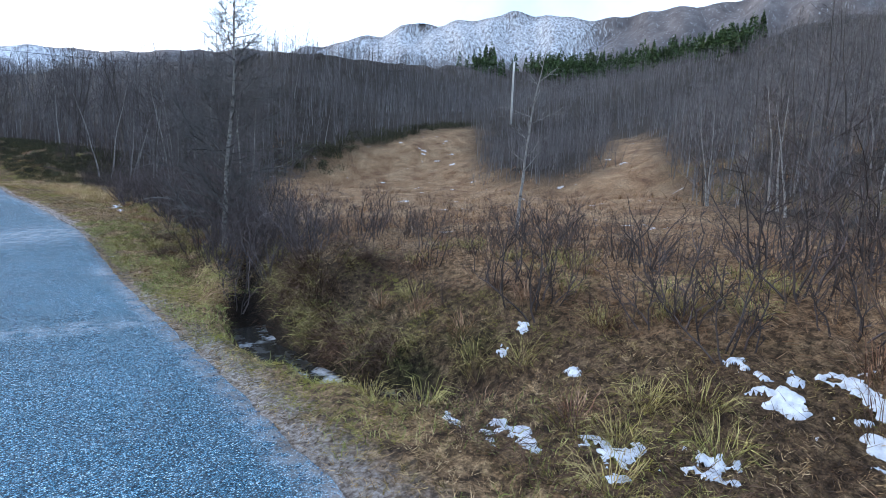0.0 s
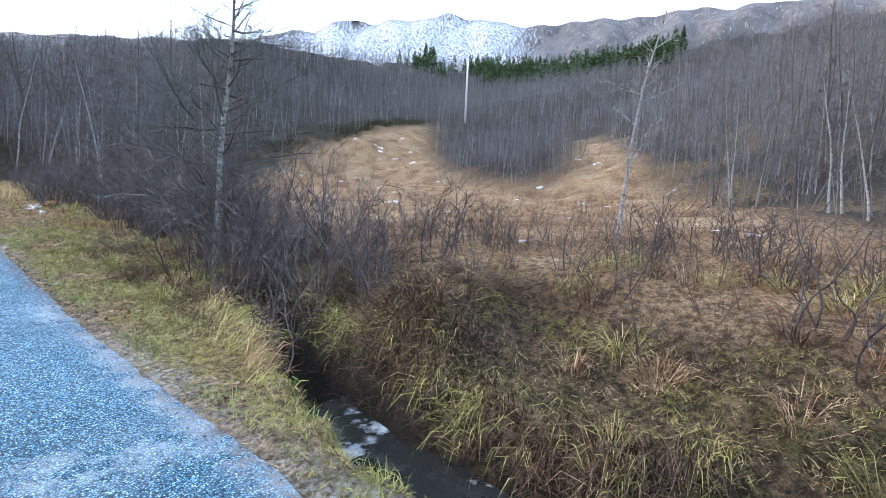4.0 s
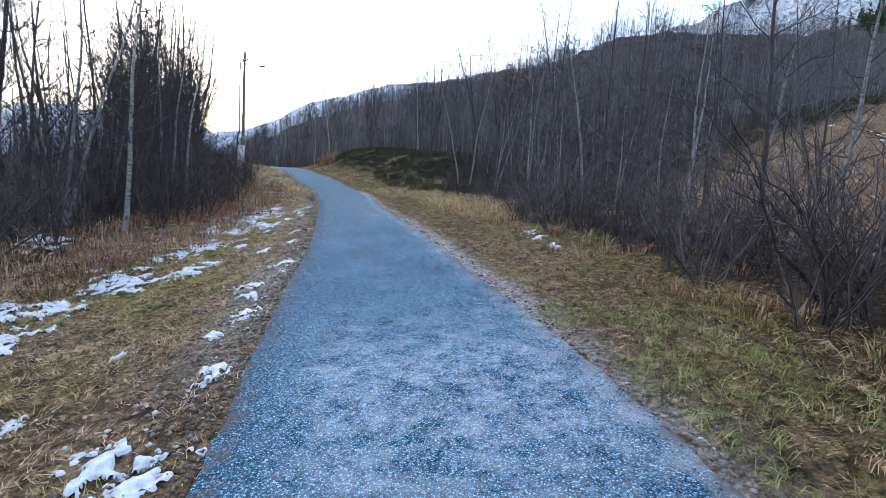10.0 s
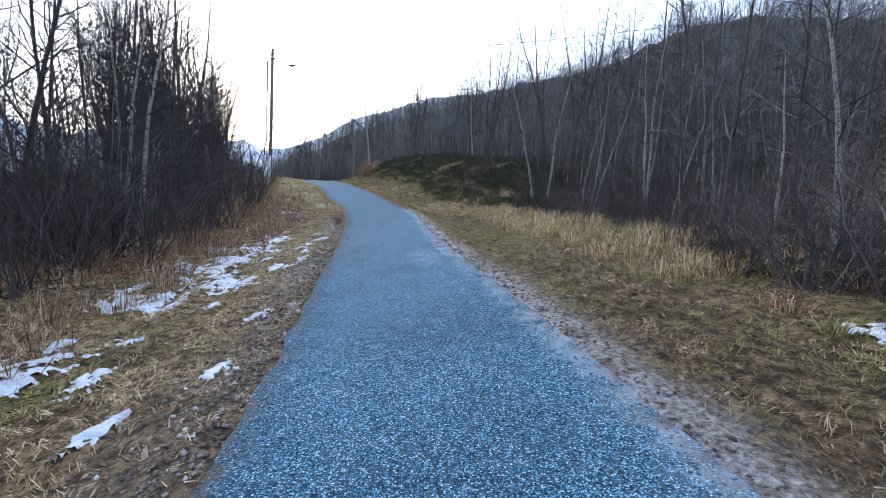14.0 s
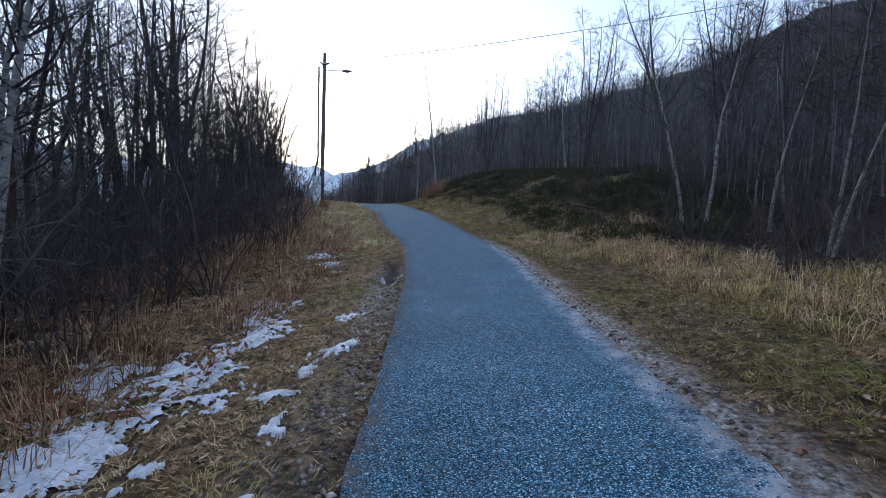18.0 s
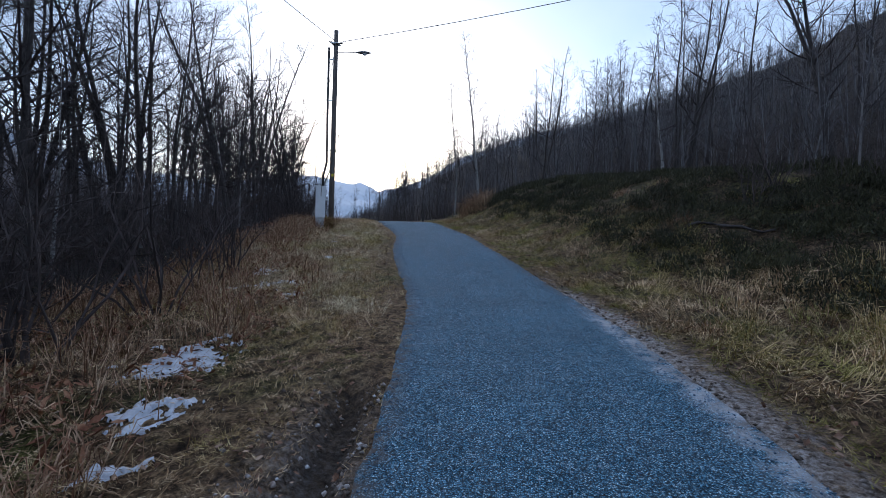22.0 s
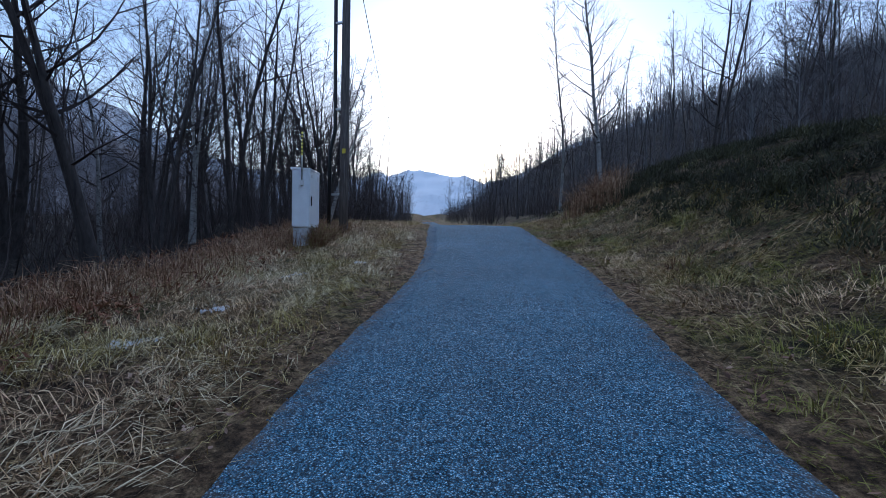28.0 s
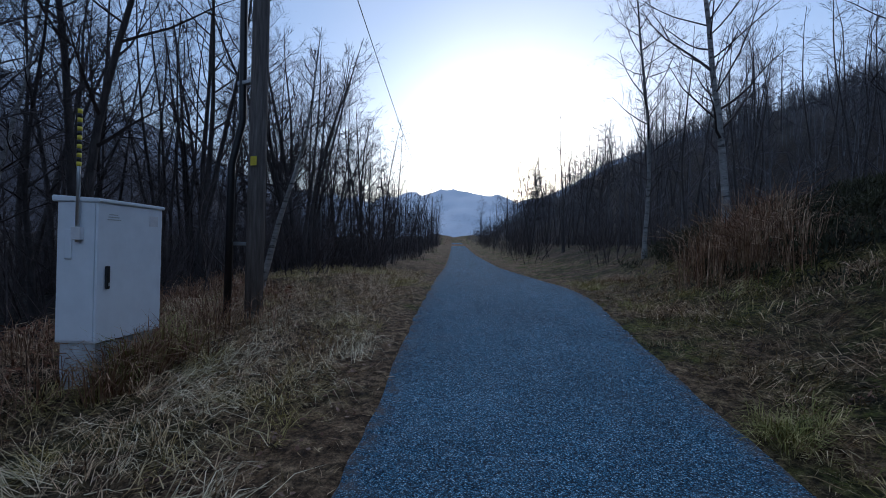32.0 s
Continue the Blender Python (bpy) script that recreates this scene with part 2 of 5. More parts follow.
def nodes_of(name, rough=0.9):
    m = bpy.data.materials.new(name)
    m.use_nodes = True
    n, k = m.node_tree.nodes, m.node_tree.links
    n["Principled BSDF"].inputs["Roughness"].default_value = rough
    n["Principled BSDF"].inputs["Specular IOR Level"].default_value = 0.2 if rough > 0.5 else 0.5
    def noise_tex(scale, detail=8, rough_=0.6):
        t = n.new("ShaderNodeTexNoise")
        t.inputs["Scale"].default_value, t.inputs["Detail"].default_value, t.inputs["Roughness"].default_value = scale, detail, rough_
        k.new(geo.outputs["Position"], t.inputs["Vector"])
        return t.outputs["Fac"]
    def ramp(fac, stops):
        r = n.new("ShaderNodeValToRGB")
        els = r.color_ramp.elements
        while len(els) < len(stops):
            els.new(0.5)
        for el, (p, c) in zip(els, stops):
            el.position, el.color = p, (*c, 1) if not isinstance(c, (int, float)) else (c, c, c, 1)
        k.new(fac, r.inputs[0])
        return r.outputs[0]
    def mix(fac, a, b, blend="MIX"):
        x = n.new("ShaderNodeMix")
        x.data_type, x.blend_type = "RGBA", blend
        for sock, val in ((x.inputs["Factor"], fac), (x.inputs["A"], a), (x.inputs["B"], b)):
            if isinstance(val, (int, float)):
                sock.default_value = val
            elif isinstance(val, tuple):
                sock.default_value = (*val, 1)
            else:
                k.new(val, sock)
        return x.outputs["Result"]
    def maths(op, a, b):
        x = n.new("ShaderNodeMath")
        x.operation, x.use_clamp = op, True
        for sock, val in zip(x.inputs, (a, b)):
            if isinstance(val, (int, float)):
                sock.default_value = val
            else:
                k.new(val, sock)
        return x.outputs[0]
    def bump(height, strength, distance=0.02):
        b = n.new("ShaderNodeBump")
        b.inputs["Strength"].default_value, b.inputs["Distance"].default_value = strength, distance
        k.new(height, b.inputs["Height"])
        k.new(b.outputs[0], n["Principled BSDF"].inputs["Normal"])
    geo = n.new("ShaderNodeNewGeometry")
    return m, n, k, geo, noise_tex, ramp, mix, maths, bump

def ground_material():
    m, n, k, geo, noise_tex, ramp, mix, maths, bump = nodes_of("winter_ground")
    at = n.new("ShaderNodeAttribute")
    at.attribute_name = "cover"
    sep = n.new("ShaderNodeSeparateColor")
    k.new(at.outputs["Color"], sep.inputs[0])
    straw = ramp(noise_tex(7), [(0.30, (0.09, 0.054, 0.032)), (0.48, (0.33, 0.21, 0.115)), (0.72, (0.60, 0.42, 0.24))])
    green = ramp(noise_tex(5), [(0.35, (0.06, 0.052, 0.022)), (0.55, (0.17, 0.18, 0.04)), (0.75, (0.30, 0.32, 0.06))])
    rust = ramp(noise_tex(0.7), [(0.30, (0.20, 0.105, 0.056)), (0.5, (0.42, 0.262, 0.145)), (0.72, (0.58, 0.415, 0.255))])
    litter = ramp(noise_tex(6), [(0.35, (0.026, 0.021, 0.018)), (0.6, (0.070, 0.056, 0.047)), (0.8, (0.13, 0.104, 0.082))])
    tone = ramp(noise_tex(48, 8, 0.75), [(0.36, 0.12), (0.62, 1.2)])
    col = mix(maths("MULTIPLY", sep.outputs["Green"], ramp(noise_tex(1.3, 6), [(0.42, 0.0), (0.6, 1.0)])), straw, green)
    col = mix(sep.outputs["Red"], col, rust)
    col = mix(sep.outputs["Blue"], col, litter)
    col = mix(0.88, col, tone, "MULTIPLY")
    col = mix(0.9, col, ramp(noise_tex(13, 6, 0.6), [(0.40, 0.28), (0.60, 1.3)]), "MULTIPLY")
    rim = n.new("ShaderNodeAttribute")
    rim.attribute_name = "rim"
    sep2 = n.new("ShaderNodeSeparateColor")
    k.new(rim.outputs["Color"], sep2.inputs[0])
    silt = ramp(noise_tex(26, 10, 0.72), [(0.34, (0.06, 0.048, 0.042)), (0.45, (0.27, 0.235, 0.215)), (0.54, (0.48, 0.45, 0.44)), (0.64, (0.72, 0.73, 0.78))])
    col = mix(maths("MULTIPLY", sep2.outputs["Red"], ramp(noise_tex(3.2, 10, 0.7), [(0.34, 0.0), (0.48, 1.0)])), col, silt)
    # near-black peat; the deep shade of ditch and hollow is in this colour
    shaded_peat = ramp(noise_tex(22, 8, 0.7), [(0.35, (0.006, 0.005, 0.005)), (0.6, (0.022, 0.016, 0.012)), (0.8, (0.06, 0.04, 0.028))])
    col = mix(sep2.outputs["Green"], col, shaded_peat)
    patch = ramp(noise_tex(0.8, 5, 0.6), [(0.665, 0.0), (0.69, 1.0)])
    snow = maths("MULTIPLY", patch, at.outputs["Alpha"])
    col = mix(snow, col, (0.72, 0.76, 0.82))
    k.new(col, n["Principled BSDF"].inputs["Base Color"])
    bump(noise_tex(16, 10, 0.75), 1.0, 0.09)
    return m

def path_material():
    m, n, k, geo, noise_tex, ramp, mix, maths, bump = nodes_of("blue_grey_gravel", 0.9)
    v = n.new("ShaderNodeTexVoronoi")
    v.inputs["Scale"].default_value = 105
    k.new(geo.outputs["Position"], v.inputs["Vector"])
    w = n.new("ShaderNodeTexVoronoi")
    w.inputs["Scale"].default_value = 140
    k.new(geo.outputs["Position"], w.inputs["Vector"])
    sep = n.new("ShaderNodeSeparateColor")
    k.new(v.outputs["Color"], sep.inputs[0])
    grain = ramp(sep.outputs["Red"], [(0.0, (0.010, 0.042, 0.075)), (0.45, (0.048, 0.168, 0.275)), (0.8, (0.15, 0.345, 0.50)), (1.0, (0.42, 0.62, 0.76))])
    gap = ramp(v.outputs["Distance"], [(0.26, 1.25), (0.62, 0.10)])
    sep3 = n.new("ShaderNodeSeparateColor")
    k.new(w.outputs["Color"], sep3.inputs[0])
    col = mix(0.85, grain, gap, "MULTIPLY")
    col = mix(0.7, col, ramp(sep3.outputs["Green"], [(0.0, 0.6), (1.0, 1.4)]), "MULTIPLY")
    col = mix(0.7, col, ramp(noise_tex(0.9), [(0.35, 0.78), (0.7, 1.2)]), "MULTIPLY")
    at = n.new("ShaderNodeAttribute")
    at.attribute_name = "cover"
    sp2 = n.new("ShaderNodeSeparateColor")
    k.new(at.outputs["Color"], sp2.inputs[0])
    frost = maths("MULTIPLY", sp2.outputs["Red"], ramp(noise_tex(4.5, 14, 0.8), [(0.42, 0.0), (0.70, 1.0)]))
    col = mix(frost, col, (0.60, 0.65, 0.72))
    dirt = maths("MULTIPLY", sp2.outputs["Green"], ramp(noise_tex(9, 8, 0.7), [(0.4, 0.0), (0.6, 1.0)]))
    col = mix(dirt, col, (0.10, 0.085, 0.075))
    k.new(col, n["Principled BSDF"].inputs["Base Color"])
    bump(v.outputs["Distance"], 0.35, 0.006)
    return m

def mountain_material():
    m, n, k, geo, noise_tex, ramp, mix, maths, bump = nodes_of("snowy_birch_mountain")
    woods = ramp(noise_tex(0.05, 10), [(0.3, (0.075, 0.070, 0.076)), (0.7, (0.15, 0.14, 0.15))])
    at = n.new("ShaderNodeAttribute")
    at.attribute_name = "cover"
    sep = n.new("ShaderNodeSeparateColor")
    k.new(at.outputs["Color"], sep.inputs[0])
    streak = n.new("ShaderNodeTexNoise")
    mp = n.new("ShaderNodeMapping")
    mp.inputs["Scale"].default_value = (0.22, 0.22, 0.035)
    k.new(geo.outputs["Position"], mp.inputs[0])
    k.new(mp.outputs[0], streak.inputs["Vector"])
    streak.inputs["Scale"].default_value, streak.inputs["Detail"].default_value, streak.inputs["Roughness"].default_value = 1.0, 12, 0.75
    s = ramp(maths("ADD", maths("MULTIPLY", streak.outputs["Fac"], 0.85), maths("MULTIPLY", sep.outputs["Red"], 0.16)), [(0.50, 0.0), (0.68, 1.0)])
    col = mix(s, woods, (0.60, 0.66, 0.75))
    # valley end: brighter snow, with distance haze blended into the whole colour
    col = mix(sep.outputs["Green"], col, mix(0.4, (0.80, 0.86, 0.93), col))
    k.new(col, n["Principled BSDF"].inputs["Base Color"])
    return m

M_GROUND, M_PATH, M_MOUNT = ground_material(), path_material(), mountain_material()

def mesh_of(name, verts, faces, material, shade=False):
    me = bpy.data.meshes.new(name)
    me.from_pydata([tuple(v) for v in verts], [], [tuple(f) for f in faces])
    me.materials.append(material)
    if shade:
        me.shade_smooth()
    return me

def fast_mesh(name, co, faces, material, sides=3, shade=False):
    """A mesh from arrays: co (n, 3), faces (m, sides)."""
    me = bpy.data.meshes.new(name)
    co, faces = np.asarray(co, np.float32), np.asarray(faces, np.int32)
    me.vertices.add(len(co))
    me.vertices.foreach_set("co", co.ravel())
    me.loops.add(faces.size)
    me.loops.foreach_set("vertex_index", faces.ravel())
    me.polygons.add(len(faces))
    me.polygons.foreach_set("loop_start", np.arange(0, faces.size, sides, dtype=np.int32))
    me.polygons.foreach_set("loop_total", np.full(len(faces), sides, dtype=np.int32))
    me.update(calc_edges=True)
    me.materials.append(material)
    if shade:
        me.shade_smooth()
    return me

def paint(me, rgba, name="cover"):
    a = me.color_attributes.new(name, "FLOAT_COLOR", "POINT")
    a.data.foreach_set("color", np.asarray(rgba, np.float32).ravel())

def grid_faces(ny, nx):
    i = np.arange(ny * nx).reshape(ny, nx)
    return np.stack((i[:-1, :-1], i[:-1, 1:], i[1:, 1:], i[1:, :-1]), -1).reshape(-1, 4)

def part(name, bm, material, parent, label=""):
    me = bpy.data.meshes.new(name)
    bm.to_mesh(me)
    bm.free()
    me.materials.append(material)
    ob = new(name, me)
    ob.parent = parent
    if label:
        ob["label"] = label
    return ob

# ---- ground, path, mountains ----
def spread(start, step, grow, end):
    out = [start]
    while out[-1] < end:
        out.append(out[-1] + step)
        step *= grow
    return out

def build_ground():
    side = spread(7.0, 0.16, 1.11, 900)
    us = np.array([-s for s in side[::-1]] + list(np.arange(-6.86, 6.9, 0.14)) + side)
    back, ahead = spread(3.0, 0.2, 1.16, 700), spread(62.0, 0.25, 1.09, 1200)
    ys = np.array([-b for b in back[::-1]] + list(np.arange(-2.85, 61.9, 0.15)) + ahead)
    U, Y = np.meshgrid(us, ys)
    X = U + (edge_l(Y) + edge_r(Y)) / 2
    Z = ground(X, Y)
    u, v = X - edge_r(Y), edge_l(Y) - X
    off = np.maximum(u, v)
    Z = Z - 0.035 * smooth((0.06 - off) / 0.10)
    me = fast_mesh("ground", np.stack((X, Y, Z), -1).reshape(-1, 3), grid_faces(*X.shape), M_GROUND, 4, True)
    d = np.hypot(X - HUB[0], Y - HUB[1])
    soft = sum(clearing(X + dx_, Y + dy_).astype(float) for dx_, dy_ in ((0, 0), (1.5, 0), (-1.5, 0), (0, 1.5), (0, -1.5), (2.5, 2), (-2.5, -2))) / 7
    field = smooth((u - 2.0) / 1.5) * soft * (1 - smooth((Y - 21) / 6) * (u < 6)) * (1 - smooth((-3 - Y) / 4))
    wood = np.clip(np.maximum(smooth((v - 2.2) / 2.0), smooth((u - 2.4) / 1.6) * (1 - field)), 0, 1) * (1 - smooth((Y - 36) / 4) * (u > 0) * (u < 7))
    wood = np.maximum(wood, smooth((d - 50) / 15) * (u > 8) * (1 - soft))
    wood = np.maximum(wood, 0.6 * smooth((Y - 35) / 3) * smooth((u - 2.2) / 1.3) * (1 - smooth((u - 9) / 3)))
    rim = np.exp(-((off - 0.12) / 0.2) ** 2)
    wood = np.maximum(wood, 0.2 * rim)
    # darker ground down in the ditch
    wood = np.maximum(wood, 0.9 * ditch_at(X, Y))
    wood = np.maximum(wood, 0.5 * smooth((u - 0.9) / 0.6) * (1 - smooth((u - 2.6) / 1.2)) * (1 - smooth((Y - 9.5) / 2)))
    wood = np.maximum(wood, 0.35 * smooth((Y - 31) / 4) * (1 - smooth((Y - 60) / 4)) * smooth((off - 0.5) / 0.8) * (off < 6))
    green = smooth((waves(X, Y, 3.5, 11) + 0.2) / 0.8) * (1 - smooth((off - 3) / 2)) + 0.9 * smooth((Y - 36) / 4) * smooth(u / 1.5) * (1 - smooth((u - 9) / 3))
    green = green + 0.8 * smooth((waves(X, Y, 7, 12) + 0.1) / 0.6) * (1 - soft) * smooth((u - 9) / 3) * smooth((16 - Y) / 4) * smooth((60 - d) / 10)
    wood = wood * (1 - 0.75 * green * smooth((u - 9) / 3))
    snow = np.zeros_like(X) + 0.9 * field * smooth((u - 4) / 3) * (1 - smooth((d - 38) / 15))
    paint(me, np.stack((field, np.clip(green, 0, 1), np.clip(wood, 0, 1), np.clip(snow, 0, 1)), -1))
    left = np.exp(-np.clip((v - 0.32) / 0.3, -1.0, 9) ** 2) * smooth((v + 0.3) / 0.2) * smooth((Y - 6) / 4) * smooth((36 - Y) / 5) * np.clip(0.45 + 0.5 * waves(Y, Y * 0, 3, 26), 0, 1)
    right = np.exp(-((u - 0.06) / 0.24) ** 2) * (0.65 * smooth((9 - Y) / 2) + 0.25 * smooth((41 - Y) / 3) + 1.1 * smooth((Y - 12) / 4) * smooth((40 - Y) / 4)) * np.clip(0.75 + 0.6 * waves(Y, Y * 0, 4, 27), 0, 1)
    silt = np.clip(np.maximum(left, right), 0, 1)
    # ditch shade painted along the trench, over dark peaty soil
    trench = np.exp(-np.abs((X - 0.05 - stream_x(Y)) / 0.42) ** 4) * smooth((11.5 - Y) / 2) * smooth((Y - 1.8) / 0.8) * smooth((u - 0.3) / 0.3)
    dark_soil = np.maximum(trench, 0.45 * smooth((u - 1.6) / 0.5) * (1 - smooth((u - 3.2) / 0.8)) * smooth((Y - 4.5) / 1) * (1 - smooth((Y - 10.5) / 2)))
    # weaker strips of the same dark colour along the high-side verge
    dark_soil = np.maximum(dark_soil, 0.25 * smooth((u - 2.3) / 0.7) * (1 - smooth((u - 4.6) / 1.2)) * smooth((Y - 9) / 2) * (1 - smooth((Y - 34) / 3)))
    dark_soil = np.maximum(dark_soil, 0.5 * smooth((u - 0.9) / 0.5) * (1 - smooth((u - 2.8) / 0.6)) * smooth((Y - 7.5) / 1.5) * (1 - smooth((Y - 15) / 4)))
    dark_soil = np.maximum(dark_soil, 0.38 * smooth((u - 0.25) / 0.3) * (1 - smooth((u - 1.4) / 0.8)) * smooth((Y - 18) / 4) * (1 - smooth((Y - 40) / 3)))
    # shade inside the hollow, painted almost black
    dark_soil = np.maximum(dark_soil, 0.95 * hollow_at(v, Y))
    paint(me, np.stack((silt, np.clip(dark_soil, 0, 1), silt, silt * 0 + 1), -1), "rim")
    ob = new("ground", me)
    tagged(ob, "matted winter grass, heath and leaf litter over rising land", "ground", kind="structure")

def build_path():
    ys = np.array(list(np.arange(-6, 62, 0.12)) + spread(62, 0.2, 1.05, 380))
    s = np.linspace(0, 1, 29)
    Y, S = np.meshgrid(ys, s, indexing="ij")
    L, R = edge_l(Y), edge_r(Y)
    rag = 0.012 * waves(Y, S * 0, 0.9, 21) + 0.018 * waves(Y, S * 0, 0.25, 22)
    rag2 = 0.012 * waves(Y, S * 0, 1.1, 23) + 0.018 * waves(Y, S * 0, 0.22, 24)
    X = (L + rag) * (1 - S) + (R + rag2) * S
    Z = ground(X, Y, False) + 0.012 * 4 * S * (1 - S) + 0.004
    me = fast_mesh("path", np.stack((X, Y, Z), -1).reshape(-1, 3), grid_faces(*X.shape), M_PATH, 4, True)
    er = (1 - S) * (R - L)
    el = S * (R - L)
    frost = (1.2 + 0.9 * smooth((Y - 21) / 3) * smooth((38 - Y) / 2)) * np.exp(-((er - 0.03) / 0.14) ** 2) * np.clip(0.5 * smooth((39 - Y) / 3) + 0.5 * smooth((Y - 17) / 5) * smooth((38.5 - Y) / 2.5) + 0.7 * smooth((39 - Y) / 3) * waves(Y, Y * 0, 6, 25), 0, 1)
    frost = np.maximum(frost, 0.65 * np.exp(-((Y - 14.6) / 1.5) ** 2) * smooth(el / 0.8) * smooth(er / 0.4))
    frost = np.maximum(frost, 0.9 * np.exp(-((Y - 9.3) / 0.7) ** 2) * np.exp(-(er / 0.3) ** 2))
    frost = np.maximum(frost, 0.5 * np.exp(-((Y - 5.8) / 0.28) ** 2))
    frost = np.maximum(frost, 0.5 * np.exp(-((Y - 25.0) / 0.7) ** 2) * np.exp(-((er - 0.5) / 0.25) ** 2))
    frost = np.maximum(frost, 0.06)
    dirt = np.maximum(np.exp(-(er / 0.12) ** 2), np.exp(-(el / 0.12) ** 2))
    paint(me, np.stack((frost, dirt, dirt * 0, dirt * 0 + 1), -1))
    tagged(new("path", me), "blue-grey gravel footpath with frosted edges and pale smears", "path", kind="structure")

def build_mountains():
    aa = np.arange(-180, 180.01, 0.75)
    e = np.interp(aa, MOUNT_A, MOUNT_E) + 0.10 * waves(aa, aa * 0, 9, 31) + 0.05 * waves(aa, aa * 0, 3, 32) + 0.03 * waves(aa, aa * 0, 1.6, 33)
    f = np.linspace(-0.15, 1.12, 26)
    A, F = np.meshgrid(aa, f, indexing="ij")
    e += 0.35 * (waves(aa, aa * 0, 2.6, 36) + 0.6 * waves(aa, aa * 0, 1.1, 37)) * smooth((aa + 46) / 4) * smooth((-15 - aa) / 4)
    E = np.repeat(e[:, None], len(f), 1)
    rad = 620 + 480 * F + 25 * waves(A * 8, F * 160, 40, 34)
    top = 1100 * np.tan(np.radians(E))
    Z = 2 + top * np.where(F < 1, np.clip(F, -0.2, 1) ** 1 , 1 - 3 * (F - 1)) + 4 * waves(A * 12, F * 300, 60, 35) * smooth((1 - F) / 0.3)
    X, Y = HUB[0] + rad * np.sin(np.radians(A)), HUB[1] + rad * np.cos(np.radians(A))
    me = fast_mesh("mountain", np.stack((X, Y, Z), -1).reshape(-1, 3), grid_faces(*X.shape), M_MOUNT, 4, True)
    high = smooth((F - 0.4) / 0.35) * (1 - 0.5 * smooth((F - 0.93) / 0.06)) + 1.6 * ((A > -42) & (A < -17))
    high = high * (1 - 0.75 * smooth((A - 4) / 6) * smooth((25 - A) / 4)) * (1 - 0.85 * smooth((A - 57) / 6)) + 0.45 * smooth((A + 18) / 3) * smooth((5 - A) / 6) * smooth((F - 0.3) / 0.3)
    # bearings of the valley-end mountains that get the painted haze
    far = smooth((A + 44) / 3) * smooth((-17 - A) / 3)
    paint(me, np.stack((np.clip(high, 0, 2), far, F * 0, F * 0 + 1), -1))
    tagged(new("mountain_range", me), "snow-streaked birch-clad mountains around the valley", "mountain", kind="structure")

build_ground()
build_path()
build_mountains()

# ---- trees ----
def tubes(lines):
    """Verts and faces for tapered branches: each (points, radii, sides); 1 side is a thin sliver, 2 a bent ribbon."""
    vs, fs = [], []
    for pts, rad, n in lines:
        base = len(vs)
        if n < 3:
            s = (pts[-1] - pts[0]).orthogonal().normalized() * rad[0]
            if n == 1:
                vs += [pts[0] - s, pts[0] + s, pts[-1]]
                fs.append((base, base + 1, base + 2))
            else:
                vs += [pts[0] - s, pts[0] + s, pts[1] + s * 0.7, pts[1] - s * 0.7, pts[-1]]
                fs += [(base, base + 1, base + 2, base + 3), (base + 3, base + 2, base + 4)]
            continue
        for i, (p, r) in enumerate(zip(pts, rad)):
            d = (pts[min(i + 1, len(pts) - 1)] - pts[max(i - 1, 0)]).normalized()
            a = d.orthogonal().normalized()
            b = d.cross(a)
            for j in range(n):
                w = 6.28318 * j / n
                vs.append(p + (a * math.cos(w) + b * math.sin(w)) * r)
        for i in range(len(pts) - 1):
            for j in range(n):
                q = base + i * n + j
                s = base + i * n + (j + 1) % n
                fs.append((q, s, s + n, q + n))
    return vs, fs

def bend(rng, start, way, length, segs, wob, lift):
    pts, d = [start.copy()], way.normalized()
    for i in range(segs):
        d = (d + Vector((rng.uniform(-wob, wob), rng.uniform(-wob, wob), rng.uniform(-wob, wob) + lift))).normalized()
        pts.append(pts[-1] + d * (length / segs))
    return pts

def along(pts, f):
    f = f * (len(pts) - 1)
    i = min(int(f), len(pts) - 2)
    return pts[i].lerp(pts[i + 1], f - i), (pts[i + 1] - pts[i]).normalized()

def aside(rng, d, angle, rise=0.0):
    """A way that leaves d by about that angle, to a side by chance."""
    s = d.cross(Vector((rng.uniform(-1, 1), rng.uniform(-1, 1), rng.uniform(-1, 1))))
    s = s.normalized() if s.length > 1e-4 else d.orthogonal().normalized()
    return (d * math.cos(angle) + s * math.sin(angle) + Vector((0, 0, rise))).normalized()

